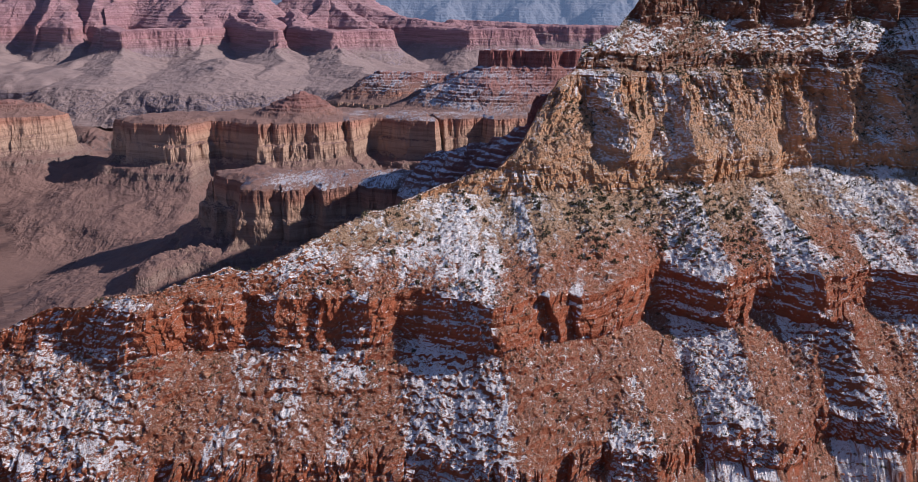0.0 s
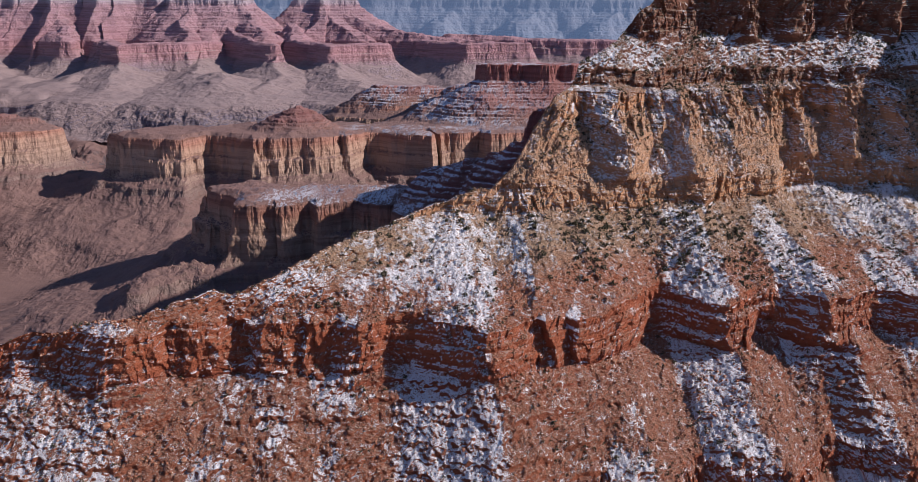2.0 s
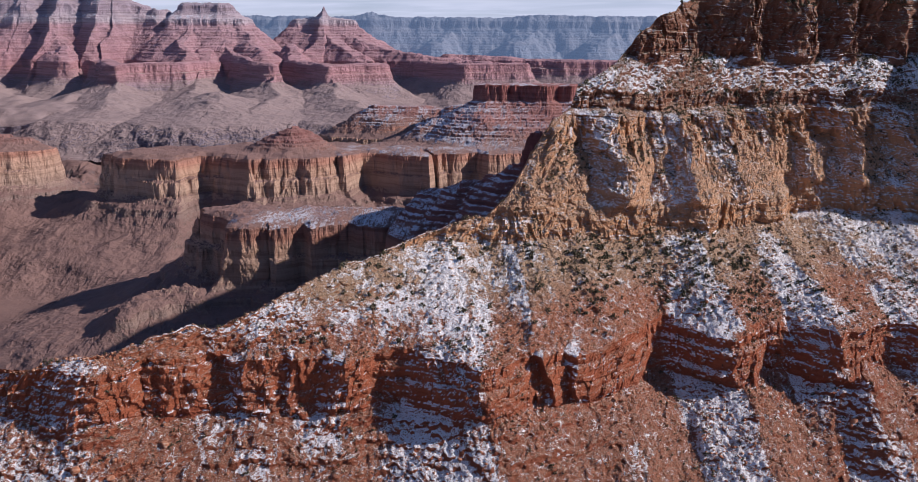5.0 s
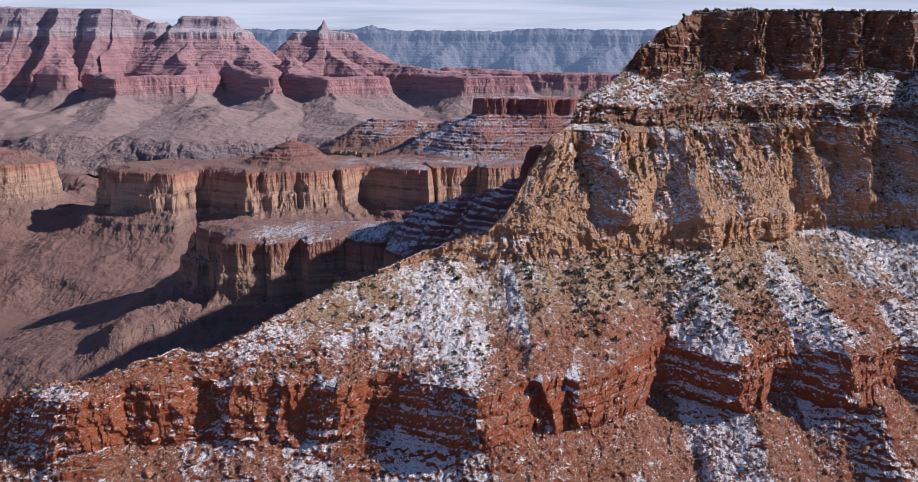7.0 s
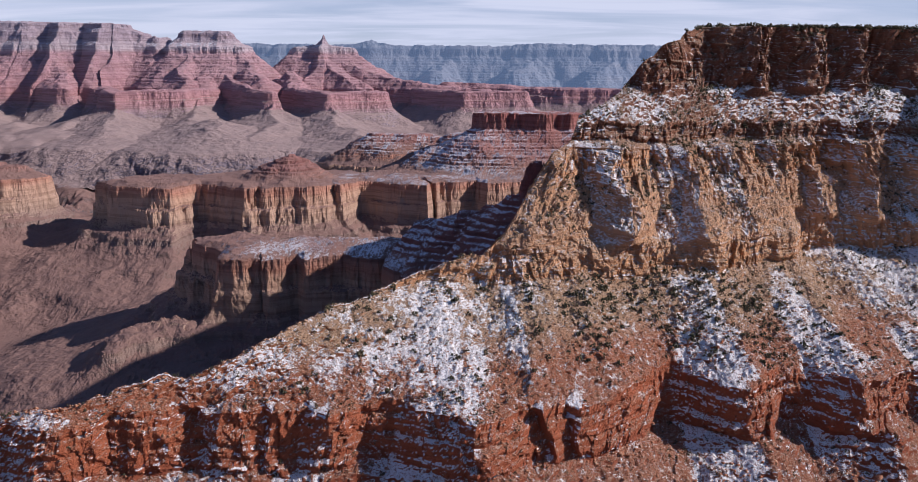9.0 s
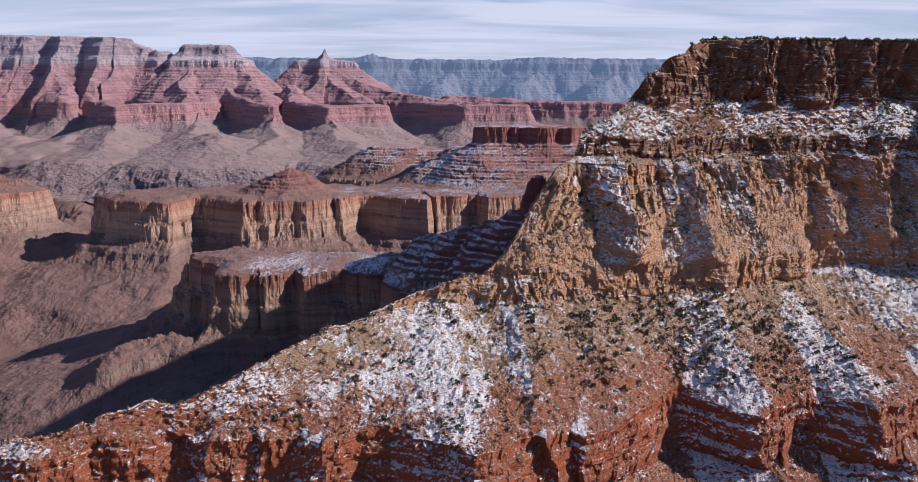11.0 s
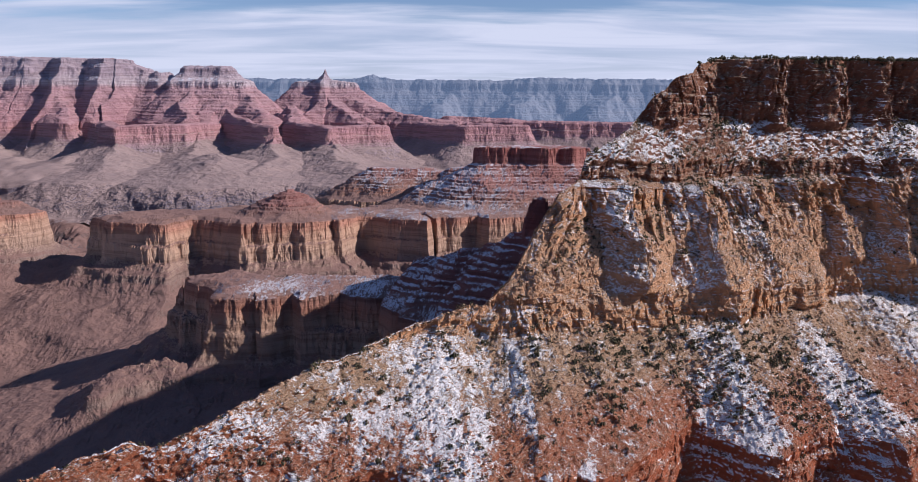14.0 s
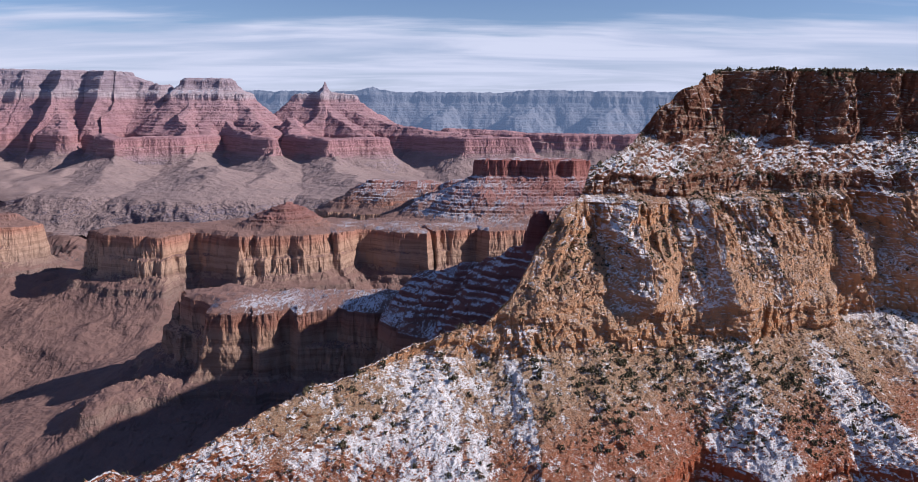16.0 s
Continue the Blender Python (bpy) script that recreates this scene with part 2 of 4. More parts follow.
def canyon_material(name, low, high, stops, soil, snowline, relief=8.0):
    k = Mat(name)
    pos, nor = k.geo.outputs["Position"], k.geo.outputs["Normal"]
    z = k.axis("Z", pos)
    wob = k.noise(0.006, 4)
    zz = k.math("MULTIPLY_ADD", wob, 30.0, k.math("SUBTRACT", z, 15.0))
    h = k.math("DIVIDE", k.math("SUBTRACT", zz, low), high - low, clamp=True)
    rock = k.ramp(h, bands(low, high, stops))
    bed = k.noise(0.09, 4, 0.65, (0.06, 0.06, 1.5))
    rock = k.mix(k.remap(bed, 0.44, 0.62, 0, 0.65), rock, k.mix(1.0, rock, (0.58, 0.52, 0.52), "MULTIPLY"))
    streak = k.noise(0.05, 6, 0.7, (1.0, 1.0, 0.15))
    rock = k.mix(k.remap(streak, 0.5, 0.75, 0, 0.3), rock, k.mix(0.6, rock, (0.5, 0.38, 0.29)))
    up = k.axis("Z", nor)
    blot = k.noise(0.012, 7, 0.68)
    ground = k.mix(k.remap(blot, 0.4, 0.68, 0, 0.8), soil[0], soil[1])
    ground = k.mix(k.remap(k.noise(0.2, 6, 0.7), 0.5, 0.72, 0, 0.5), ground, soil[2])
    ground = k.mix(k.remap(zz, soil[3], soil[3] + 60.0, 0, 0.75), ground, rock)
    body = k.mix(k.remap(up, 0.55, 0.86), rock, ground)
    away = k.math("MULTIPLY", k.dot(nor, (SUN.x, SUN.y, 0.0)), -1.0)
    want = k.math("MULTIPLY_ADD", away, 0.5, k.math("MULTIPLY_ADD", k.noise(0.015, 4), 0.5, k.noise(0.22, 7, 0.78)))
    want = k.math("MULTIPLY_ADD", k.remap(zz, snowline[0], snowline[1], -0.5, 0.2), 1.0, want)
    want = k.math("ADD", want, k.remap(k.axis("X", pos), snowline[3] - 140.0, snowline[3], -0.4, 0.0))
    snow = k.math("MULTIPLY", k.remap(want, 0.93, 1.03, 0, snowline[2]), k.remap(up, 0.66, 0.86))
    body = k.mix(snow, body, (0.78, 0.81, 0.87))
    k.colour(body)
    k.bump(k.math("MULTIPLY", k.noise(0.10, 10, 0.75), k.remap(up, 0.96, 0.66, 0.12, 1.0)), relief, 1.0)
    return k.m


M_RIDGE = ridge_material()
# rock stops carry a slight blue tint in place of haze; lowest is dark schist
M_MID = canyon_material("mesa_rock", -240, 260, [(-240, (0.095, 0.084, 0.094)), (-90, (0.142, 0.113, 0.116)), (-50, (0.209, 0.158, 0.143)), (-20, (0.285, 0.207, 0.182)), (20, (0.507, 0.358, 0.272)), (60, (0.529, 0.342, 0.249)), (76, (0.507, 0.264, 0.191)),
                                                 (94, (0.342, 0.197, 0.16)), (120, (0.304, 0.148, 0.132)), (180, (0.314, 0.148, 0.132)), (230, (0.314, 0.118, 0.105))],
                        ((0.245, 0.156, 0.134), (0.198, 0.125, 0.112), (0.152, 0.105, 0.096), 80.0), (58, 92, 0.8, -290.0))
# rock and soil paled towards mauve-blue: aerial haze mixed into the base colours
M_FAR = canyon_material("hazed_temple_rock", -200, 600, [(-200, (0.137, 0.132, 0.177)), (-40, (0.21, 0.193, 0.245)), (0, (0.273, 0.237, 0.288)), (95, (0.379, 0.314, 0.349)), (130, (0.473, 0.308, 0.33)), (170, (0.525, 0.297, 0.312)), (215, (0.462, 0.264, 0.294)),
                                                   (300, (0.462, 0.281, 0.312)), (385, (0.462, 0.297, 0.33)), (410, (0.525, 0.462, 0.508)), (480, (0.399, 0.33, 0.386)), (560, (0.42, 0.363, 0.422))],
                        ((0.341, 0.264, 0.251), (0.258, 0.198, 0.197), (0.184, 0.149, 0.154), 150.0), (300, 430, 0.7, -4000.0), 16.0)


# ---- mesh helpers ----
def sheet(name, verts, keep, material, parent=None, label="", rounded=False, aspect=None):
    """A mesh from a grid of points (rows, columns, 3) and a mask of the cells to keep."""
    rows, cols = verts.shape[:2]
    i, j = np.nonzero(keep)
    a = i * cols + j
    quads = np.stack([a, a + 1, a + cols + 1, a + cols], 1)
    used, flatq = np.unique(quads, return_inverse=True)
    flatq = flatq.reshape(-1)
    me = bpy.data.meshes.new(name)
    me.vertices.add(len(used))
    me.vertices.foreach_set("co", verts.reshape(-1, 3)[used].astype(np.float32).ravel())
    me.loops.add(len(flatq))
    me.loops.foreach_set("vertex_index", flatq.astype(np.int32))
    me.polygons.add(len(quads))
    me.polygons.foreach_set("loop_start", np.arange(0, len(flatq), 4, dtype=np.int32))
    me.polygons.foreach_set("use_smooth", np.full(len(quads), rounded))
    me.update(calc_edges=True)
    me.materials.append(material)
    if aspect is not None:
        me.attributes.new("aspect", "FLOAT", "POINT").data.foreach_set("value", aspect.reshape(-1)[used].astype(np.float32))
    ob = new(name, me)
    ob.parent = parent
    if label:
        tagged(ob, label)
    return ob


def grid_normals(v):
    du, dv = np.gradient(v, axis=1), np.gradient(v, axis=0)
    n = np.cross(du, dv)
    return n / np.maximum(np.linalg.norm(n, axis=2, keepdims=True), 1e-6)


# ---- the near ridge: beds are level, so each bed's edge is a line in plan ----
# elevation, then the bends (x, y) of the bed's outer edge
BEDS = [
    (60, ((-420, 300), (-180, 285), (30, 285), (150, 325), (250, 345), (400, 340), (1000, 420))),
    (130, ((-420, 352), (-257, 342), (-178, 340), (-97, 352), (-35, 362), (29, 344), (85, 369), (111, 362), (142, 383), (187, 376), (232, 412), (270, 398), (330, 418), (400, 406), (1000, 480))),
    (146, ((-420, 358), (-257, 348), (-178, 346), (-97, 358), (-35, 368), (29, 349), (85, 374), (111, 368), (142, 390), (187, 382), (232, 418), (270, 404), (330, 424), (400, 412), (1000, 490))),
    (194, ((-420, 384), (-268, 391), (-190, 387), (-139, 405), (-83, 405), (-41, 410), (23, 399), (75, 420), (134, 460), (178, 446), (208, 462), (252, 446), (275, 462), (330, 456), (400, 480), (1000, 560))),
    (223, ((-420, 398), (-268, 404), (-190, 391), (-139, 411), (-83, 411), (-41, 416), (23, 405), (75, 427), (134, 468), (178, 453), (208, 470), (252, 453), (275, 470), (330, 463), (400, 488), (1000, 570))),
    (264, ((-420, 450), (-240, 440), (-130, 438), (-86, 455), (-18, 497), (13, 502), (50, 500), (77, 511), (108, 520), (143, 531), (176, 530), (210, 554), (238, 562), (256, 600), (300, 598), (346, 587), (420, 612), (1000, 700))),
    (284, ((-420, 460), (-86, 465), (-18, 504), (13, 513), (50, 515), (77, 520), (108, 525), (143, 537), (176, 536), (210, 560), (238, 568), (258, 608), (300, 604), (346, 593), (420, 618), (1000, 706))),
    (312, ((-420, 480), (-18, 530), (50, 546), (72, 549), (117, 546), (150, 566), (200, 585), (240, 600), (265, 636), (300, 630), (346, 620), (420, 640), (1000, 730))),
    (337, ((-420, 490), (50, 570), (72, 573), (117, 577), (156, 600), (200, 618), (240, 626), (280, 646), (346, 640), (420, 655), (1000, 745))),
    (340, ((-420, 500), (60, 582), (87, 592), (117, 594), (156, 611), (200, 634), (240, 640), (280, 650), (346, 648), (420, 664), (1000, 755))),
    (349, ((-420, 504), (60, 578), (87, 596), (117, 598), (156, 615), (200, 638), (240, 644), (280, 654), (346, 652), (420, 668), (1000, 760))),
    (376, ((-420, 540), (100, 620), (150, 638), (219, 662), (280, 670), (344, 682), (420, 692), (1000, 790))),
    (422, ((-420, 560), (100, 632), (160, 648), (193, 668), (250, 676), (344, 690), (420, 700), (1000, 800))),
]
CREST = ((-420, 140), (-300, 196), (-242, 221), (-217, 226), (-188, 230), (-160, 234), (-133, 239), (-109, 244), (-83, 255), (-55, 261), (-24, 268), (-10, 273), (24, 283), (35, 291), (47, 309), (64, 329), (71, 337), (84, 341), (91, 357), (122, 371), (136, 386), (140, 394), (150, 399), (158, 408), (172, 412), (178, 419), (193, 422), (230, 423), (1000, 426))
# spurs and gullies that run down the face, by the heights between which they lie:
# place along the ridge at the lower and at the upper height, metres outwards
FOLDS = [
    (120, 197, 4, ((-300, -300, -0.8), (-184, -190, 1.3), (-156, -160, -1.1), (-126, -130, 0.8), (-112, -116, -0.8), (-92, -98, 0.8), (-78, -84, -0.8), (-58, -64, 1.1), (-31, -33, -1.7), (36, 38, 1.9), (78, 76, -1.3),
                    (112, 108, 0.8), (150, 132, -1.7), (198, 186, 1.7), (226, 206, -1.7), (272, 250, 1.7), (304, 280, -1.7), (352, 330, 1.3), (420, 400, -1.3))),
    (195, 225, 3, ((-300, -300, 0), (-222, -222, -3.6), (-181, -179, 6), (-167, -165, -3.6), (-141, -141, 4.8), (-124, -122, -3.6), (-108, -107, 4.8), (-92, -91, -1.8), (-85, -85, 3), (-72, -71, -3), (-60, -60, 6),
                    (-28, -26, -6), (15, 16, 7.2), (40, 39, -1.2), (50, 49, -4.8), (56, 55, 2.4), (69, 67, -3.6), (75, 75, 4.8), (98, 99, 1.8), (101, 101, 3), (126, 122, -8.4), (168, 166, 9.6), (194, 192, -7.2), (234, 232, 9.6), (258, 256, -9.6), (330, 330, 8.4), (400, 400, -7.2))),
    (223, 264, 4, ((-300, -300, -0.6), (-150, -140, 0.3), (-100, -90, -0.6), (-40, -40, 0.9), (-8, -22, -1.2), (22, 2, 1.8), (38, 31, -1.2), (46, 40, 0.9), (60, 46, -1.5), (98, 85, 1.2), (133, 109, -2.7), (178, 163, 2.7), (206, 180, -2.5),
                    (249, 219, 2.7), (279, 246, -3.1), (345, 300, 2.7), (390, 345, -2.5))),
    (284, 339, 4, ((-300, -300, 6), (20, 20, 6), (50, 69, 6), (92, 88, -8.1), (122, 112, 10.1), (139, 146, -10.1), (168, 166, 11.1), (184, 182, -5.1), (206, 200, 7), (251, 228, -10.1), (278, 268, 10.1), (296, 290, -9.2), (310, 312, 8.1), (330, 335, -8.1), (354, 357, 9.2), (400, 400, 0))),
    (374, 426, 3, ((-300, -300, 0), (120, 120, 0), (172, 172, 6), (197, 197, -8), (240, 240, 9), (249, 249, -6), (283, 283, 9), (304, 304, -7), (324, 324, 7), (336, 336, -7), (374, 374, 8), (384, 384, -5), (450, 450, 0))),
]


def folded(xs, height):
    """How far the spurs stand out, for each place along the ridge and each row's height."""
    out = np.zeros((len(height), len(xs)))
    for low, high, soft_edge, lines in FOLDS:
        at = np.array(lines, float)
        for i, z in enumerate(height):
            share = smooth(low - soft_edge, low + soft_edge, z) * (1 - smooth(high - soft_edge, high + soft_edge, z))
            if share > 0:
                w = min(max((z - low) / (high - low), 0), 1)
                place = at[:, 0] * (1 - w) + at[:, 1] * w
                bend = 5.0 * value2(xs / 14, xs * 0 + z / 17, 15) + 2.0 * value2(xs / 5, xs * 0 + z / 6, 16)
                out[i] += share * np.interp(xs + bend, place, at[:, 2])
    return out


def ridge():
    xs = np.concatenate([np.arange(-420, -292, 3.0), np.arange(-292, 372, 0.68), np.geomspace(372, 1000, 70)])
    nx = len(xs)
    bx, bz = np.array(CREST).T
    jag = fbm2(xs / 16, xs * 0, 3, 5, 0.6)
    crest = np.interp(xs, bx, bz) + 1.7 * jag * (1 - 0.6 * smooth(190, 230, xs))
    level = np.array([b[0] for b in BEDS], float)
    offs = np.linspace(-3, 3, 7)
    lines = np.array([np.mean([np.interp(xs + o, *np.array(b[1], float).T) for o in offs], 0) for b in BEDS])
    # out of sight the wall swings round towards the viewer
    lines -= np.interp(xs, [380, 445, 490, 1000], [0, 25, 108, 420])
    # rows go from bed to bed, under a metre apart
    counts = [max(3, int(math.hypot(level[i + 1] - level[i], np.median(lines[i + 1] - lines[i])) / (0.78 if i else 6.0))) for i in range(len(level) - 1)]
    par = np.concatenate([i + np.arange(c) / c for i, c in enumerate(counts)] + [[len(level) - 1]])
    rows = len(par)
    top = np.interp(crest, level, np.arange(len(level)))
    P = np.minimum(par[:, None], top[None, :])
    k = np.clip(P.astype(int), 0, len(level) - 2)
    w = P - k
    cols = np.broadcast_to(np.arange(nx), P.shape)
    Y = lines[k, cols] * (1 - w) + lines[k + 1, cols] * w
    Z = np.minimum(level[k] * (1 - w) + level[k + 1] * w, crest[None, :])
    dead = par[:-1, None] >= np.maximum(top[1:], top[:-1])[None, :]
    X = np.broadcast_to(xs, Y.shape).copy()
    # how much of a cliff each height is
    cliff = np.zeros_like(Z)
    for lo, hi in ((128, 148), (194, 224), (264, 285), (314, 337), (339.5, 350), (376, 423)):
        cliff = np.maximum(cliff, smooth(lo - 3, lo + 2, Z) * (1 - smooth(hi - 2, hi + 3, Z)))
    fade = smooth(60, 90, Z) * np.minimum(1, (crest[None, :] - Z) / 22 + 0.6)
    Y -= folded(xs, np.interp(par, np.arange(len(level)), level)) * fade
    gx = X - 0.12 * (Z - 200) + 9 * fbm2(X / 55, Z / 60, 12, 3)
    ribs = smooth(284, 300, Z) * (1 - smooth(335, 341, Z))
    tall = smooth(372, 380, Z)
    spur = ridged2(gx / 47, Z / 300 + 3, 11, 2, 0.5) - 0.62
    Y -= spur * 3 * tall * fade
    # the red cliff is massive, with few joints
    whole = 1 - 0.65 * smooth(188, 196, Z) * (1 - smooth(224, 230, Z)) - 0.4 * smooth(260, 266, Z) * (1 - smooth(284, 290, Z))
    notch = ridged2(gx / 21, Z / 130, 23, 3, 0.6) - 0.6
    Y -= notch * (1.6 + 1.6 * cliff + 3 * tall + 2.4 * ribs) * whole * fade
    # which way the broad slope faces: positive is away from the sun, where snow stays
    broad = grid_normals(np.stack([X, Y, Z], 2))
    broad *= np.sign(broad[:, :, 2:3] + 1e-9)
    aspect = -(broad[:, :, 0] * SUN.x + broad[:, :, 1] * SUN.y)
    # alcoves with square sides
    alcove = smooth(0.26, 0.40, value2(gx / 11 + 0.3 * value2(gx / 5, Z / 9, 31), Z / 60, 33))
    Y += alcove * 5.0 * cliff * whole * fade
    # joints that split the cliffs into columns and blocks, and level beds that step them
    crack = np.abs(fbm2(gx / 9.0, Z / 34, 41, 3, 0.55))
    Y -= (smooth(0.0, 0.16, crack) - 0.8) * 2.6 * (cliff + 0.4 * ribs) * whole * fade
    rock = (cliff + 0.55 * ribs) * (0.4 + 0.6 * whole)
    for wide, high, depth, seed in ((9.0, 14.0, 2.0, 45), (4.2, 6.0, 1.5, 46), (1.9, 2.6, 0.7, 47)):
        across = np.floor((gx + 0.5 * wide * value2(Z / high, gx / 40, seed)) / wide)
        down = np.floor((Z + 0.5 * high * value2(across * 0.77, across * 0 + 0.5, seed + 9)) / high)
        Y -= value2(across, down, seed) * depth * rock * fade
    step = value2(Z / 3.4, X / 60, 5) + 0.7 * value2(Z / 1.5, X / 30, 6)
    Y -= step * (0.25 + 0.75 * cliff - 0.45 * tall) * fade
    # thin broken ledges across the slopes
    for gap, shift, seed, much in ((14.5, 0.0, 8, 0.5), (6.1, 3.0, 9, 0.5), (3.3, 1.0, 10, 0.4)):
        p = (Z + shift + gap * 0.06 * fbm2(X / 50, Z / 60, seed, 3)) / gap
        p = p - np.floor(p)
        bite = np.where(p < 0.2, -p, (p - 0.2) / 0.8 - p)
        there = (1 - 0.7 * smooth(345, 352, Z)) * smooth(-0.05, 0.22, fbm2(X / 30, np.floor((Z + shift) / gap) * 5.3, seed + 70, 3))
        # the open slopes carry fewer of them
        there = there * (1 - 0.65 * smooth(226, 234, Z) * (1 - smooth(258, 266, Z)))
        Y += bite * gap * much * (1 - cliff) * fade * there
    rough = fbm3(X / 5.0, Y / 5.0, Z / 5.0, 51, 4, 0.75)
    Y -= rough * (1.0 - 0.5 * cliff) * fade
    Z += 2.4 * fbm2(X / 26, Z / 50, 95, 3) * fade * (1 - smooth(372, 380, Z))
    X += fbm3(X / 4, Y / 4, Z / 4, 61, 3) * 0.45 * cliff * fade
    Z += fbm3(X / 2.2, Y / 2.2, Z / 2.2, 71, 3, 0.8) * 0.75 * (1 - cliff) * fade
    # over the crest: flat plateau, then down the far side
    back = 30
    wide = np.interp(xs, [185, 215, 300, 420, 1000], [1, 30, 300, 520, 620])
    t = np.linspace(0, 1, back + 1)[1:, None]
    run = np.where(t < 0.4, t / 0.4 * wide, wide + (t - 0.4) / 0.6 * 560)
    yb = Y[-1] + run
    drop = np.maximum(0, run - wide)
    stair = np.where(drop < 70, drop * 1.5, 105 + (drop - 70) * 0.72) + 7 * np.sin(drop / 9.0) * smooth(0, 40, drop)
    zb = Z[-1] - stair + fbm2(np.broadcast_to(xs, yb.shape) / 30, yb / 30, 91, 4) * (1.2 + 5 * smooth(0, 60, drop))
    xb = np.broadcast_to(xs, yb.shape) + np.minimum(drop, 80) * 0.3
    v = np.stack([np.concatenate([X, xb]), np.concatenate([Y, yb]), np.concatenate([Z, zb])], 2)
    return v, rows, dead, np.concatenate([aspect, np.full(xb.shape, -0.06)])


ridge_grid, ridge_rows, ridge_dead, ridge_aspect = ridge()
ridge_thing = tagged(new("canyon_ridge"), "stepped sandstone ridge with red and buff cliffs, snow and scrub on its slopes", "ridge", kind="structure")
mean_z = ridge_grid[:, :, 2]
cell_z = 0.25 * (mean_z[:-1, :-1] + mean_z[1:, :-1] + mean_z[:-1, 1:] + mean_z[1:, 1:])
front_cells = np.zeros(cell_z.shape, bool)
front_cells[:ridge_rows - 1] = ~ridge_dead
for pname, lo, hi, words in (
        ("lower_slope", -200, 128, "red rubble slope dusted with snow"), ("lower_cliff", 128, 148, "short dark red sandstone cliff"),
        ("snowy_slope", 148, 194, "red scree slope striped with snow"), ("red_cliff", 194, 224, "red sandstone cliff with dark alcoves"),
        ("talus_slope", 224, 264, "buff talus slope with snow and bushes"), ("buff_cliff", 264, 285, "golden buff sandstone cliff"),
        ("ribbed_slope", 285, 339, "broken golden sandstone ribs and gullies"), ("ledge_cliff", 339, 350, "dark red ledge cliff"),
        ("upper_slope", 350, 376, "snow-covered slope with dark scrub"), ("rim_cliff", 376, 900, "brown limestone rim cliff")):
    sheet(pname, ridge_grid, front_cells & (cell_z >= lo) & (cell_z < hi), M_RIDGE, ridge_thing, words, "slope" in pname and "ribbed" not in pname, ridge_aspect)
back_cells = np.zeros(cell_z.shape, bool)
back_cells[ridge_rows - 1:] = True
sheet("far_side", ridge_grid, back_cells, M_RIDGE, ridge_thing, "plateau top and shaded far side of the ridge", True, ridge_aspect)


# ---- the canyon beyond ----
def terraces(low, low_z, high, high_z, count, share):
    """Steps from one raw height to another: gentle ledges between small cliffs that take a share of the rise."""
    out = []
    for i in range(count):
        r = low + (high - low) * i / count
        z = low_z + (high_z - low_z) * i / count
        w, rise = (high - low) / count, (high_z - low_z) / count
        k = share * (0.6 + 0.8 * ((i * 7) % 5) / 4)
        out += [(r, z), (r + 0.86 * w, z + (1 - k) * rise)]
    return out


MID_STEPS = [(-300, -150), (-150, -104), (-60, -72), (0, -44), (24, -26), (30, -14), (44, -6), (56, 8), (60, 40), (65, 46), (71, 90), (84, 96)] + terraces(94, 101, 238, 214, 14, 0.5) + [
    (240, 216), (244, 258), (262, 263), (275, 268), (277, 276), (300, 288), (302, 296), (330, 310), (333, 320), (360, 338), (425, 420)]
FAR_STEPS = [(-300, -150), (-150, 0), (-90, 28), (-30, 48), (30, 84), (70, 112), (90, 132), (97, 164), (103, 169), (109, 204), (120, 212)] + terraces(122, 213, 310, 384, 11, 0.35) + [
    (312, 386), (320, 424), (350, 446), (372, 476), (378, 498), (408, 522), (413, 545), (440, 556), (470, 577), (500, 590)]
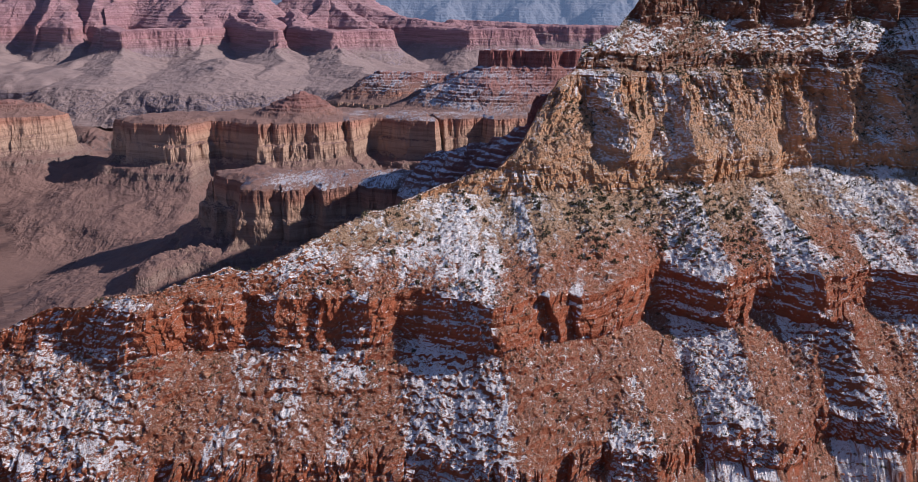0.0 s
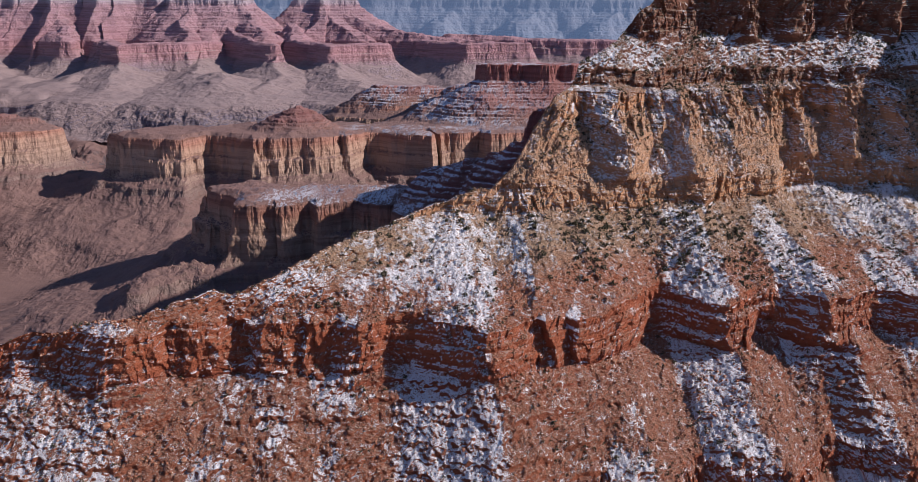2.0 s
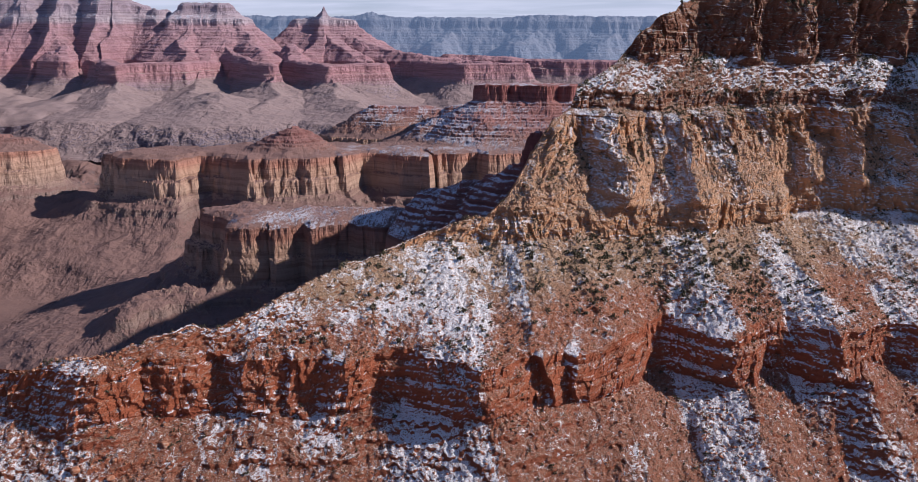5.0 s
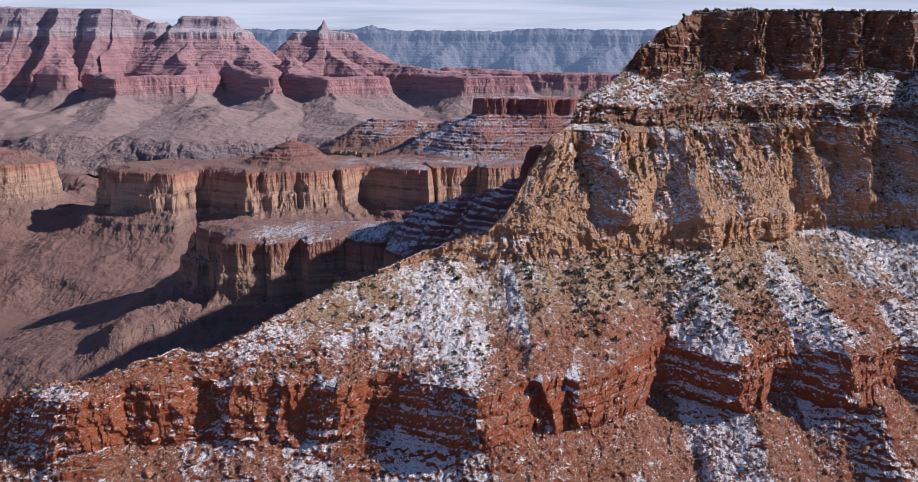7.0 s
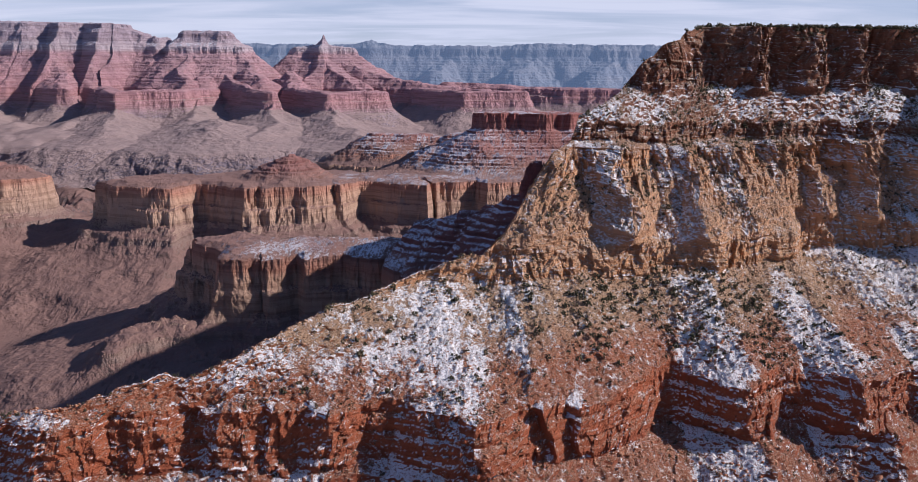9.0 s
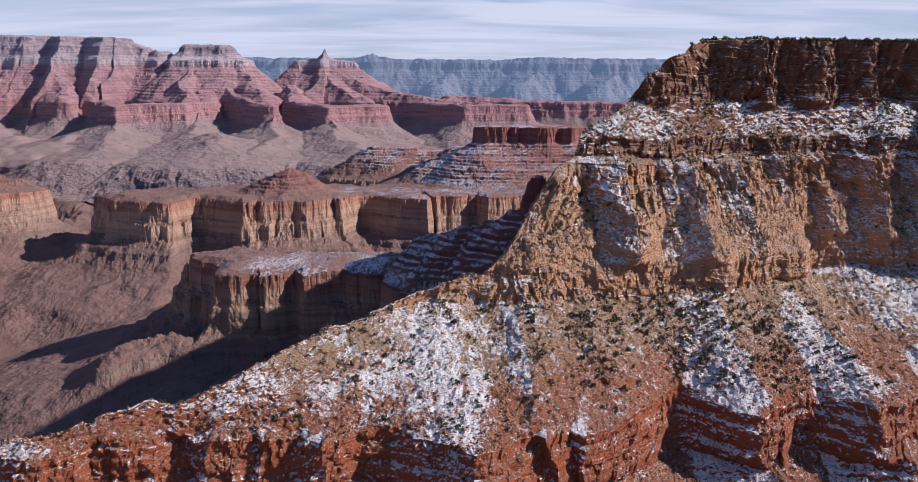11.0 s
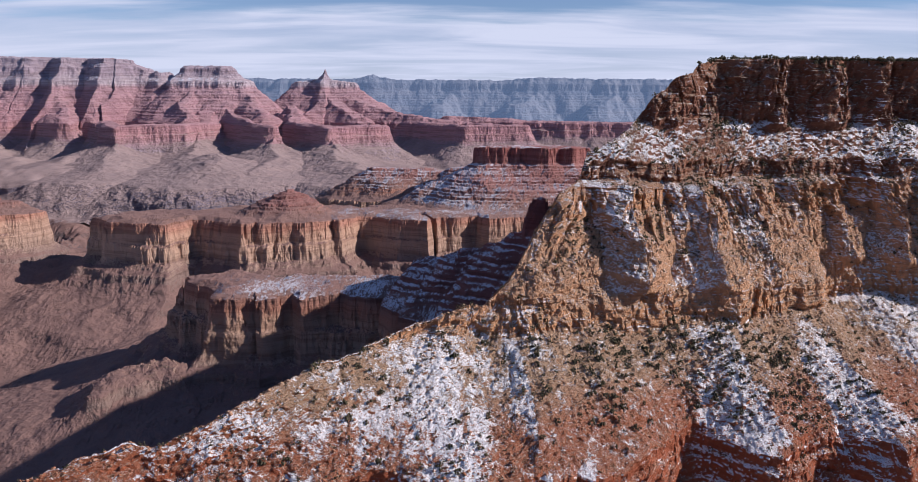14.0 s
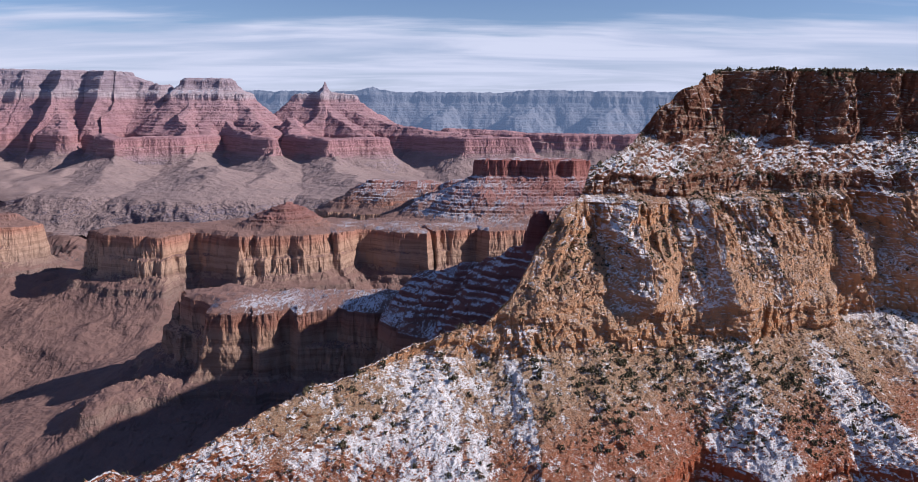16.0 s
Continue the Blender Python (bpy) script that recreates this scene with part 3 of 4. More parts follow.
# name, label, category, half width of the top, side slope, spine (x, y, raw height), teeth: way along the spine and metres that the edge stands out
MID_FORMS = [
    ("fin_mesa", "narrow buff mesa with a sheer shaded cliff", "mesa", 36, 0.62, ((-384, 1290, 86), (-316, 1236, 86), (-200, 1254, 86), (-60, 1240, 89), (40, 1180, 94)), ((-60, 0), (40, -6), (88, 8), (140, -8), (152, 8), (220, -6), (480, 0))),
    ("stepped_spur", "shaded spur with snow on its level ledges", "spur", 26, 1.3, ((-84, 1240, 96), (-60, 1222, 98), (-52, 1216, 147), (-10, 1196, 151), (-4, 1192, 174), (50, 1160, 179), (56, 1155, 207), (84, 1118, 211),
                                                                                   (90, 1108, 238), (130, 1084, 240), (136, 1078, 243), (160, 1010, 245), (235, 960, 294)), ()),
    ("plateau_shoulder", "high plateau shoulder hidden behind the ridge", "plateau", 60, 1.3, ((405, 1000, 422), (420, 1120, 420), (430, 1240, 414), (600, 1300, 425), (900, 1300, 425)), ()),
    ("low_bench", "low pale bench below the mesa cliff", "bench", 16, 0.5, ((-250, 1165, 52), (-300, 1160, 46), (-410, 1150, 44), (-480, 1090, 30)), ((0, 0), (60, 6), (110, -8), (160, 6))),
    ("long_mesa", "long flat-topped mesa with a banded buff and red cliff", "mesa", 120, 0.60, ((-715, 1930, 88), (-420, 2010, 88), (-100, 2090, 88), (250, 2120, 88)),
     ((-60, 10), (0, 26), (48, -46), (60, -50), (155, 50), (200, 22), (340, -20), (352, -26), (402, 30), (462, -38), (474, -44), (600, 52), (616, -8), (655, 26), (760, -24), (800, 20), (900, -20), (960, 20))),
    ("red_knoll", "stepped red knoll standing on the mesa top", "knoll", 6, 0.62, ((-440, 1965, 170),), ()),
    ("red_butte", "red layered butte with a small flat cap", "butte", 60, 0.62, ((130, 2385, 262), (300, 2395, 260)), ()),
    ("dark_butte", "low butte in deep shadow", "butte", 30, 0.8, ((-270, 2560, 205), (-60, 2560, 195), (100, 2480, 230)), ()),
    ("side_butte", "rounded red butte at the edge of the plain", "butte", 20, 0.75, ((-1170, 1990, 122), (-1400, 1980, 150)), ()),
]
FAR_FORMS = [
    ("canyon_rim", "high banded canyon rim with snow on its ledges", "canyon rim", 90, 0.95, ((-3600, 4640, 446), (-2500, 4560, 438), (-2000, 4560, 424), (-1850, 4580, 370)), ((1100, 20), (1240, -60), (1330, 50), (1440, -60), (1560, 60), (1700, -40), (1900, 30))),
    ("rim_buttress", "red buttress falling from the canyon rim", "buttress", 20, 0.9, ((-2330, 4480, 330), (-2180, 4180, 200), (-2080, 4000, 122)), ()),
    ("flat_temple", "flat-topped temple with a pale cap cliff", "rock temple", 34, 0.72, ((-1590, 4560, 398), (-1400, 4560, 396)), ()),
    ("temple_spur", "red shale spur falling from the temple", "spur", 14, 0.85, ((-1330, 4500, 340), (-1180, 4300, 240), (-1060, 4120, 180)), ()),
    ("temple_buttress", "red wall buttress under the temple", "buttress", 20, 0.85, ((-1560, 4480, 330), (-1520, 4220, 230), (-1420, 4000, 150)), ()),
    ("west_headland", "red wall headland casting a long shadow", "headland", 30, 0.95, ((-1900, 4060, 124), (-1660, 3700, 121), (-1400, 3830, 121), (-1330, 4000, 124), (-1420, 4250, 190)), ()),
    ("middle_headland", "pointed red wall headland with a shaded side", "headland", 14, 0.95, ((-1300, 4280, 200), (-1180, 4080, 150), (-905, 3720, 121)), ()),
    ("east_headland", "red wall headland with a shaded alcove", "headland", 26, 0.95, ((-960, 4380, 210), (-860, 4060, 128), (-650, 3740, 121), (-420, 3900, 121)), ()),
    ("pointed_temple", "pointed temple above stepped red slopes", "rock temple", 6, 0.72, ((-1030, 4720, 318), (-880, 4705, 346), (-835, 4700, 384), (-800, 4705, 350), (-640, 4720, 318)), ()),
    ("temple_apron", "stepped red apron below the pointed temple", "apron", 30, 0.85, ((-820, 4640, 300), (-700, 4440, 210), (-560, 4300, 150)), ()),
    ("low_ridge", "stepped ridge beyond the headlands", "ridge", 30, 0.9, ((-700, 4640, 270), (-420, 4460, 180), (-150, 4280, 140), (120, 4180, 121)), ()),
    ("far_bench", "red bench in the distance", "bench", 30, 0.8, ((-100, 4620, 150), (400, 4500, 124), (900, 4400, 121), (1500, 4450, 160)), ()),
    ("west_fan", "smooth tan slope fanning out below the headland", "slope", 4, 0.42, ((-1660, 3690, 100), (-1560, 3400, 40), (-1500, 3150, -16)), ()),
    ("inner_fan", "smooth tan slope between the headlands", "slope", 4, 0.40, ((-1330, 3900, 100), (-1260, 3560, 40), (-1190, 3200, -16)), ()),
    ("middle_fan", "smooth tan slope fanning out below the cliffs", "slope", 4, 0.42, ((-900, 3700, 100), (-840, 3430, 44), (-860, 3100, -10)), ()),
    ("east_fan", "smooth tan slope fanning out below the cliffs", "slope", 4, 0.42, ((-640, 3720, 100), (-540, 3400, 45), (-380, 3100, 0)), ()),
    ("tan_hill", "rounded tan hill on the open plateau", "hill", 20, 0.40, ((-1100, 3380, 64), (-1020, 3160, 34)), ()),
    ("dark_bench", "low shaded bench before the far rim", "bench", 26, 0.9, ((-200, 4180, 124), (20, 3960, 121), (330, 4050, 119)), ()),
]


def plain(x, y):
    """Open desert, with a cliffed step down into the inner gorge."""
    rise = np.interp(y, [700, 1900, 2300, 2700, 3000, 3700, 4950], [-42, -44, -40, -25, 22, 66, 80])
    wave = fbm2(x / 360, y / 360, 301, 4, 0.45) * np.interp(y, [800, 1900, 2400, 2900, 3400, 4900], [6, 8, 45, 60, 55, 34])
    # the open plain falls away to a dry creek
    raw = rise + wave - 10 - 74 * smooth(-360, -760, x + 0.25 * (y - 1200)) * (1 - smooth(1700, 2150, y))
    gorge = np.exp(-((y - 2560 - 0.15 * (x + 900)) / 240) ** 2) * (1 - smooth(-620, -250, x))
    gully = 0.75 * ridged2(x / 300, y / 420, 331, 3, 0.5) + 0.25 * ridged2(x / 110, y / 170, 332, 3, 0.5) - 0.6
    raw = raw + gully * np.interp(y, [700, 1400, 2300, 2600, 3000, 4900], [4, 5, 12, 40, 30, 18])
    raw = raw - gorge * (60 + 190 * (1 - ridged2(x / 150, y / 210, 351, 4, 0.55)))
    stepped = np.interp(raw, [-400, -60, -24, 0, 4, 12, 300], [-330, -80, -54, -32, -4, 6, 294])
    return np.where(y > 2150, stepped, raw)


def spine_field(x, y, pts):
    """Distance to a bent line, the height along it, and the way along it."""
    if len(pts) == 1:
        dx, dy = x - pts[0][0], y - pts[0][1]
        d = np.hypot(dx, dy)
        return d, np.full_like(x, pts[0][2]), np.arctan2(dx, dy) * 60
    best, high, along, start = None, None, None, 0.0
    for (ax, ay, ah), (bx, by, bh) in zip(pts, pts[1:]):
        dx, dy = bx - ax, by - ay
        size = math.hypot(dx, dy)
        t = ((x - ax) * dx + (y - ay) * dy) / size ** 2
        c = np.clip(t, 0, 1)
        ox, oy = x - ax - c * dx, y - ay - c * dy
        d, h = np.hypot(ox, oy), ah + c * (bh - ah)
        s = start + t * size
        if best is None:
            best, high, along = d, h, s
        else:
            nearer = d < best
            best, high, along = np.where(nearer, d, best), np.where(nearer, h, high), np.where(nearer, s, along)
        start += size
    return best, high, along


def canyon(forms, steps, r0, r1, spread, cols, fine, rows, size, bay):
    ang = np.radians(np.concatenate([np.linspace(-37, -33.4, 8), np.linspace(-33, spread, cols - 38), np.linspace(spread + 0.5, 38, 30)]))
    r = np.geomspace(r0, r1, fine)
    R, A = np.meshgrid(r, ang, indexing="ij")
    x, y = 10 + R * np.tan(A), R
    wx = x + size * 0.16 * fbm2(x / size, y / size, 401, 3)
    wy = y + size * 0.16 * fbm2(x / size, y / size, 402, 3)
    base = plain(x, y)
    raw, which = np.full_like(x, -400.0), np.full(x.shape, -1)
    alcove = (ridged2(x / (size * 1.25), y / (size * 1.25), 431, 3, 0.45) - 0.62) * size * bay
    alcove += (ridged2(x / (size * 0.33), y / (size * 0.33), 433, 3, 0.6) - 0.62) * size * 0.11
    flute = np.zeros_like(x)
    for k, (_, _, _, half, slope, pts, teeth) in enumerate(forms):
        d, h, along = spine_field(wx, wy, pts)
        out = np.interp(along, *np.array(teeth, float).T) if teeth else 0.0
        b = h - slope * np.maximum(0, d - half - out - alcove * np.clip(half / 40, 0.3, 1.0))
        rill = (ridged2(along / (size * 0.19) + 7 * k, d / (size * 2.2), 441, 3, 0.6) - 0.6) * (slope > 0.45)
        # cones of rubble climb the foot of the cliffs here and there
        b = b + value2(along / (size * 0.6) + 3 * k, d / (size * 4), 447) * np.interp(b, [-80, 10, 44, 60, 66], [0, 6, 14, 5, 0])
        which = np.where(b > raw, k, which)
        flute = np.where(b > raw, rill, flute)
        raw = np.maximum(raw, b)
    raw = raw + flute * np.interp(raw, [-120, -40, 20, 50, 64, 74, 90, 400], [0, 4, 6, 5, 1.4, 1.4, 2, 3]) + fbm2(x / (size * 0.3), y / (size * 0.3), 451, 5, 0.65) * 3.2
    # squared blocks along the cliffs
    for wide, depth, seed in ((size * 0.16, 1.2, 455), (size * 0.07, 0.6, 456)):
        raw = raw + value2(np.floor(wx / wide), np.floor(wy / wide), seed) * depth
    sx, sz = np.array(steps, float).T
    top = np.interp(raw, sx, sz) + fbm2(x / 25, y / 25, 461, 4) * 1.6
    foot = smooth(-190, -90, raw)
    z = np.where(raw > -190, np.maximum(base * (1 - foot) + top * foot, base - 4), base)
    which = np.where((raw > 8) & (z > base), which, -1)
    z = z - 0.06 * np.clip(y - 1800, 0, 900) * smooth(-30, 40, raw) * (r0 < 2000)
    # spend the rows where the ground is seen and steep
    slope_to_eye = (z - 400) / R
    seen = slope_to_eye >= np.maximum.accumulate(slope_to_eye, 0) - 0.012
    step = np.hypot(np.diff(R, axis=0) * np.maximum(0.2, -1.3 * slope_to_eye[1:]) , np.diff(z, axis=0)) / R[1:]
    step = np.concatenate([np.zeros((1, cols)), (step + 2e-5) * np.where(seen[1:] & (y[1:] > 860), 1.0, 0.12)])
    # neighbouring columns share their spacing, so that cells stay even
    for _ in range(2):
        total = np.cumsum(np.concatenate([np.repeat(step[:, :1], 13, 1), step, np.repeat(step[:, -1:], 12, 1)], 1), 1)
        step = (total[:, 25:] - total[:, :-25]) / 25
    arc = np.cumsum(step, 0)
    out, kind = np.zeros((rows, cols, 3)), np.zeros((rows, cols), int)
    for c in range(cols):
        s = np.linspace(0, arc[-1, c], rows)
        f = np.interp(s, arc[:, c], np.arange(fine))
        i = np.clip(f.astype(int), 0, fine - 2)
        w = f - i
        for q, field in enumerate((x, y, z)):
            out[:, c, q] = field[i, c] * (1 - w) + field[i + 1, c] * w
        kind[:, c] = which[np.clip(np.round(f).astype(int), 0, fine - 1), c]
    n = grid_normals(out)
    steep = 1 - np.abs(n[:, :, 2:3])
    lump = fbm3(out[:, :, 0] / (size * 0.16), out[:, :, 1] / (size * 0.16), out[:, :, 2] / (size * 0.22), 471, 4, 0.6)[:, :, None]
    out += n * lump * steep * min(2.6, size * 0.02)
    return out, kind


def canyon_things(forms, grid, kind, material, ground_name, ground_label):
    cell = kind[:-1, :-1]
    tagged(sheet(ground_name, grid, cell < 0, material), ground_label, "ground", kind="structure")
    for k, (name, label, category, *_) in enumerate(forms):
        if (cell == k).any():
            tagged(sheet(name, grid, cell == k, material), label, category, kind="structure")


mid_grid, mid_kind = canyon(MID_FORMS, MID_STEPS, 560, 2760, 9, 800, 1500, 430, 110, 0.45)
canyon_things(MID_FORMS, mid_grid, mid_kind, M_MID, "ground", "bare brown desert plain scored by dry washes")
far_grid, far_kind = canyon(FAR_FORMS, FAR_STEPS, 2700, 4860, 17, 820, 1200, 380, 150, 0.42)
canyon_things(FAR_FORMS, far_grid, far_kind, M_FAR, "ground_far", "brown plateau cut by side canyons, bluish haze put into its colour")


# ---- the last rim on the horizon: plain backdrop with painted haze ----
def backdrop():
    k = Mat("hazed_rim")
    beds = k.noise(0.02, 6, 0.6, (0.1, 0.1, 1.6))
    # blue-grey base and an even blue glow imitate the haze of distance
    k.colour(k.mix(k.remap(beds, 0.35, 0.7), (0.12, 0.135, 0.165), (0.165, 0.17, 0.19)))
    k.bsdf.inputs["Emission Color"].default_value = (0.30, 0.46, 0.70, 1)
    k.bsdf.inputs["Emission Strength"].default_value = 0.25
    k.bump(k.noise(0.05, 8, 0.7), 8.0)
    forms = [("rim", "", "", 24, 1.5, ((-3600, 4960, 350), (-720, 4955, 350), (-590, 4930, 372), (-470, 4955, 350), (250, 4955, 350), (400, 4930, 362), (1400, 4930, 358), (3600, 4930, 356)), ()),
             ("spur", "", "", 40, 1.1, ((-100, 4900, 290), (-180, 4760, 210)), ()), ("spur", "", "", 50, 1.1, ((420, 4880, 300), (300, 4740, 220)), ()),
             ("spur", "", "", 40, 1.1, ((900, 4880, 300), (800, 4740, 220)), ())]
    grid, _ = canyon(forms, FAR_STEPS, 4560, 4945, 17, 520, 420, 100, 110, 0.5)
    tagged(sheet("backdrop", grid, np.ones((grid.shape[0] - 1, grid.shape[1] - 1), bool), k.m), "distant canyon rim on the horizon, blue haze in its colour and glow", "canyon rim", kind="structure")


backdrop()


# ---- ground under and behind the camera ----
def surroundings():
    ang = np.radians(np.linspace(37, 323, 240))
    r = np.concatenate([np.linspace(1, 900, 30), np.linspace(960, 4700, 50)])
    R, A = np.meshgrid(r, ang, indexing="ij")
    x, y = 10 + R * np.sin(A), R * np.cos(A)
    wall = 460 * smooth(1500, 2600, R + 300 * fbm2(x / 600, y / 600, 601, 4))
    z = -45 + wall + fbm2(x / 200, y / 200, 611, 4) * 12
    tagged(sheet("ground_behind", np.stack([x, y, z], 2), np.ones((len(r) - 1, len(ang) - 1), bool), M_MID), "brown canyon floor behind the viewpoint", "ground", kind="structure")
    xs, ys = np.linspace(-620, 1000, 90), np.linspace(-60, 330, 40)
    X, Y = np.meshgrid(xs, ys)
    foot = np.interp(X, *np.array(BEDS[0][1], float).T)
    Z = 61 - np.maximum(0, foot + 6 - Y) * 0.42 + fbm2(X / 25, Y / 25, 621, 4) * 3 - 5 * smooth(-4, 12, Y - foot)
    tagged(sheet("ground_slope", np.stack([X, Y, np.maximum(Z, -60)], 2), np.ones((len(ys) - 1, len(xs) - 1), bool), M_RIDGE), "red scree slope below the ridge", "ground", kind="structure")


surroundings()


# ---- scrub ----
def leaf_material():
    k = Mat("scrub_leaves", 0.8)
    info = k.t.nodes.new("ShaderNodeObjectInfo")
    tint = k.math("ADD", k.noise(0.35, 3), k.math("MULTIPLY", info.outputs["Random"], 0.25))
    k.colour(k.ramp(tint, [(0.3, (0.040, 0.041, 0.024)), (0.6, (0.072, 0.068, 0.040)), (0.85, (0.110, 0.094, 0.058))]))
    k.bump(k.noise(3.0, 4), 0.3)
    return k.m


def bark_material():
    k = Mat("scrub_bark")
    k.colour(k.ramp(k.noise(4.0, 4), [(0.3, (0.07, 0.05, 0.04)), (0.7, (0.15, 0.11, 0.08))]))
    return k.m


M_LEAF, M_BARK = leaf_material(), bark_material()
OCTA = np.array([(1, 0, 0), (-1, 0, 0), (0, 1, 0), (0, -1, 0), (0, 0, 1), (0, 0, -1)], float)
OCTA_F = [(0, 2, 4), (2, 1, 4), (1, 3, 4), (3, 0, 4), (2, 0, 5), (1, 2, 5), (3, 1, 5), (0, 3, 5)]


def crown_points(rng, tall=0.85, clumps=10):
    """Uneven leaf clumps in a rounded crown of radius 1."""
    v, f = [], []
    for c in range(clumps):
        a, q = rng.uniform(0, 2 * math.pi), rng.uniform(0, 1) ** 0.6
        h = rng.uniform(0.08, 1.0)
        reach = q * math.sqrt(max(0.08, 1 - (h - 0.3) ** 2 * 1.5)) * 0.85
        size = rng.uniform(0.2, 0.42) * (1.15 - 0.4 * h)
        p = OCTA * rng.uniform(0.7, 1.25, (6, 3)) * size
        v.append(p + (reach * math.cos(a), reach * math.sin(a), h * 2 * tall * 0.8 + 0.1))
        f += [tuple(i + 6 * c for i in t) for t in OCTA_F]
    return np.concatenate(v), f


def mesh_of(name, v, f, material):
    me = bpy.data.meshes.new(name)
    me.from_pydata([tuple(p) for p in v], [], f)
    me.materials.append(material)
    return me


def soup(name, verts, faces, material):
    """A mesh from long lists of points and triangles."""
    v, f = np.concatenate(verts).astype(np.float32), np.concatenate(faces).astype(np.int32)
    me = bpy.data.meshes.new(name)
    me.vertices.add(len(v))
    me.vertices.foreach_set("co", v.ravel())
    me.loops.add(f.size)
    me.loops.foreach_set("vertex_index", f.ravel())
    me.polygons.add(len(f))
    me.polygons.foreach_set("loop_start", np.arange(0, f.size, 3, dtype=np.int32))
    me.update(calc_edges=True)
    me.materials.append(material)
    return new(name, me)


def shrub_sites():
    """Places on the ridge where scrub grows, thick on the benches and thin below."""
    rng = np.random.default_rng(7)
    n = grid_normals(ridge_grid)
    up = np.abs(n[:, :, 2])
    x, y, z = ridge_grid[:, :, 0], ridge_grid[:, :, 1], ridge_grid[:, :, 2]
    area = np.abs(np.gradient(x, axis=1)) * np.hypot(np.gradient(y, axis=0), np.gradient(z, axis=0))
    want = np.interp(z, [80, 150, 196, 222, 232, 262, 284, 290, 335, 341, 351, 374, 380, 415, 421, 440], [0.010, 0.022, 0.024, 0.012, 0.046, 0.056, 0.012, 0.075, 0.060, 0.030, 0.062, 0.062, 0.010, 0.012, 0.22, 0.22])
    want = want * smooth(0.42, 0.66, up) * (0.25 + smooth(-0.3, 0.5, fbm2(x / 28, z / 28, 701, 3)) * 1.5)
    want = want * ((x > -300) & (x < 450) & (y < 900))
    want = want * (1 - 0.6 * smooth(10, -20, x) * smooth(226, 234, z))
    want[ridge_rows + 14:] = 0
    want[ridge_rows - 1:] *= 0.35 + 0.9 * smooth(150, 200, x[ridge_rows - 1:])
    hit = np.argwhere(rng.random(x.shape) < want * area)
    return rng, [ridge_grid[i, j] for i, j in hit], [z[i, j] for i, j in hit]


def scrub():
    rng, sites, heights = shrub_sites()
    kinds = [crown_points(rng, rng.uniform(0.6, 0.9)) for _ in range(12)]
    small = [crown_points(rng, rng.uniform(0.6, 0.9), 6) for _ in range(12)]
    meshes = [mesh_of("crown", v, f, M_LEAF) for v, f in kinds]
    tv = np.array([(0.14 * math.cos(a) * w, 0.14 * math.sin(a) * w, h) for h, w in ((-0.5, 1.3), (0.35, 0.8), (0.9, 0.3)) for a in np.linspace(0, 2 * math.pi, 7)[:6]])
    tf = [(6 * r + i, 6 * r + (i + 1) % 6, 6 * r + 6 + (i + 1) % 6, 6 * r + 6 + i) for r in (0, 1) for i in range(6)]
    trunk = mesh_of("trunk", tv, tf, M_BARK)
    order = rng.permutation(len(sites))
    # the bushes of the middle slope stand singly, the rest are one growth
    single = [i for i in order if 228 < sites[i][2] < 266 and -90 < sites[i][0] < 260][:280]
    alone = set(single)
    for i in single:
        s = rng.uniform(1.2, 2.7)
        bush = tagged(new("juniper_bush"), "dark green rounded juniper bush on the rocky slope", "bush", "bushes on the talus slope")
        bush.location, bush.scale, bush.rotation_euler = sites[i] - np.array((0, 0, 0.2)), (s, s, s * rng.uniform(0.8, 1.15)), (0, 0, rng.uniform(0, 6.28))
        for pname, data in (("crown", meshes[rng.integers(12)]), ("trunk", trunk)):
            new(pname, data).parent = bush
    verts, faces, count = [], [], 0
    for i in order:
        if i in alone:
            continue
        v, f = (kinds if heights[i] > 416 else small)[rng.integers(12)]
        s = rng.uniform(0.6, 1.2) + rng.random() ** 3 * 1.3 + (0.4 if heights[i] > 345 else 0.0) + (0.1 if heights[i] > 416 else 0.0)
        a = rng.uniform(0, 6.28)
        turn = np.array(((math.cos(a), -math.sin(a), 0), (math.sin(a), math.cos(a), 0), (0, 0, 1)))
        verts.append(v @ turn.T * s + sites[i] - np.array((0, 0, 0.25)))
        faces.append(np.array(f) + count)
        count += len(v)
    tagged(soup("scrub", verts, faces, M_LEAF), "dark green pinyon and juniper scrub over the ridge", "scrub", kind="stuff")


scrub()


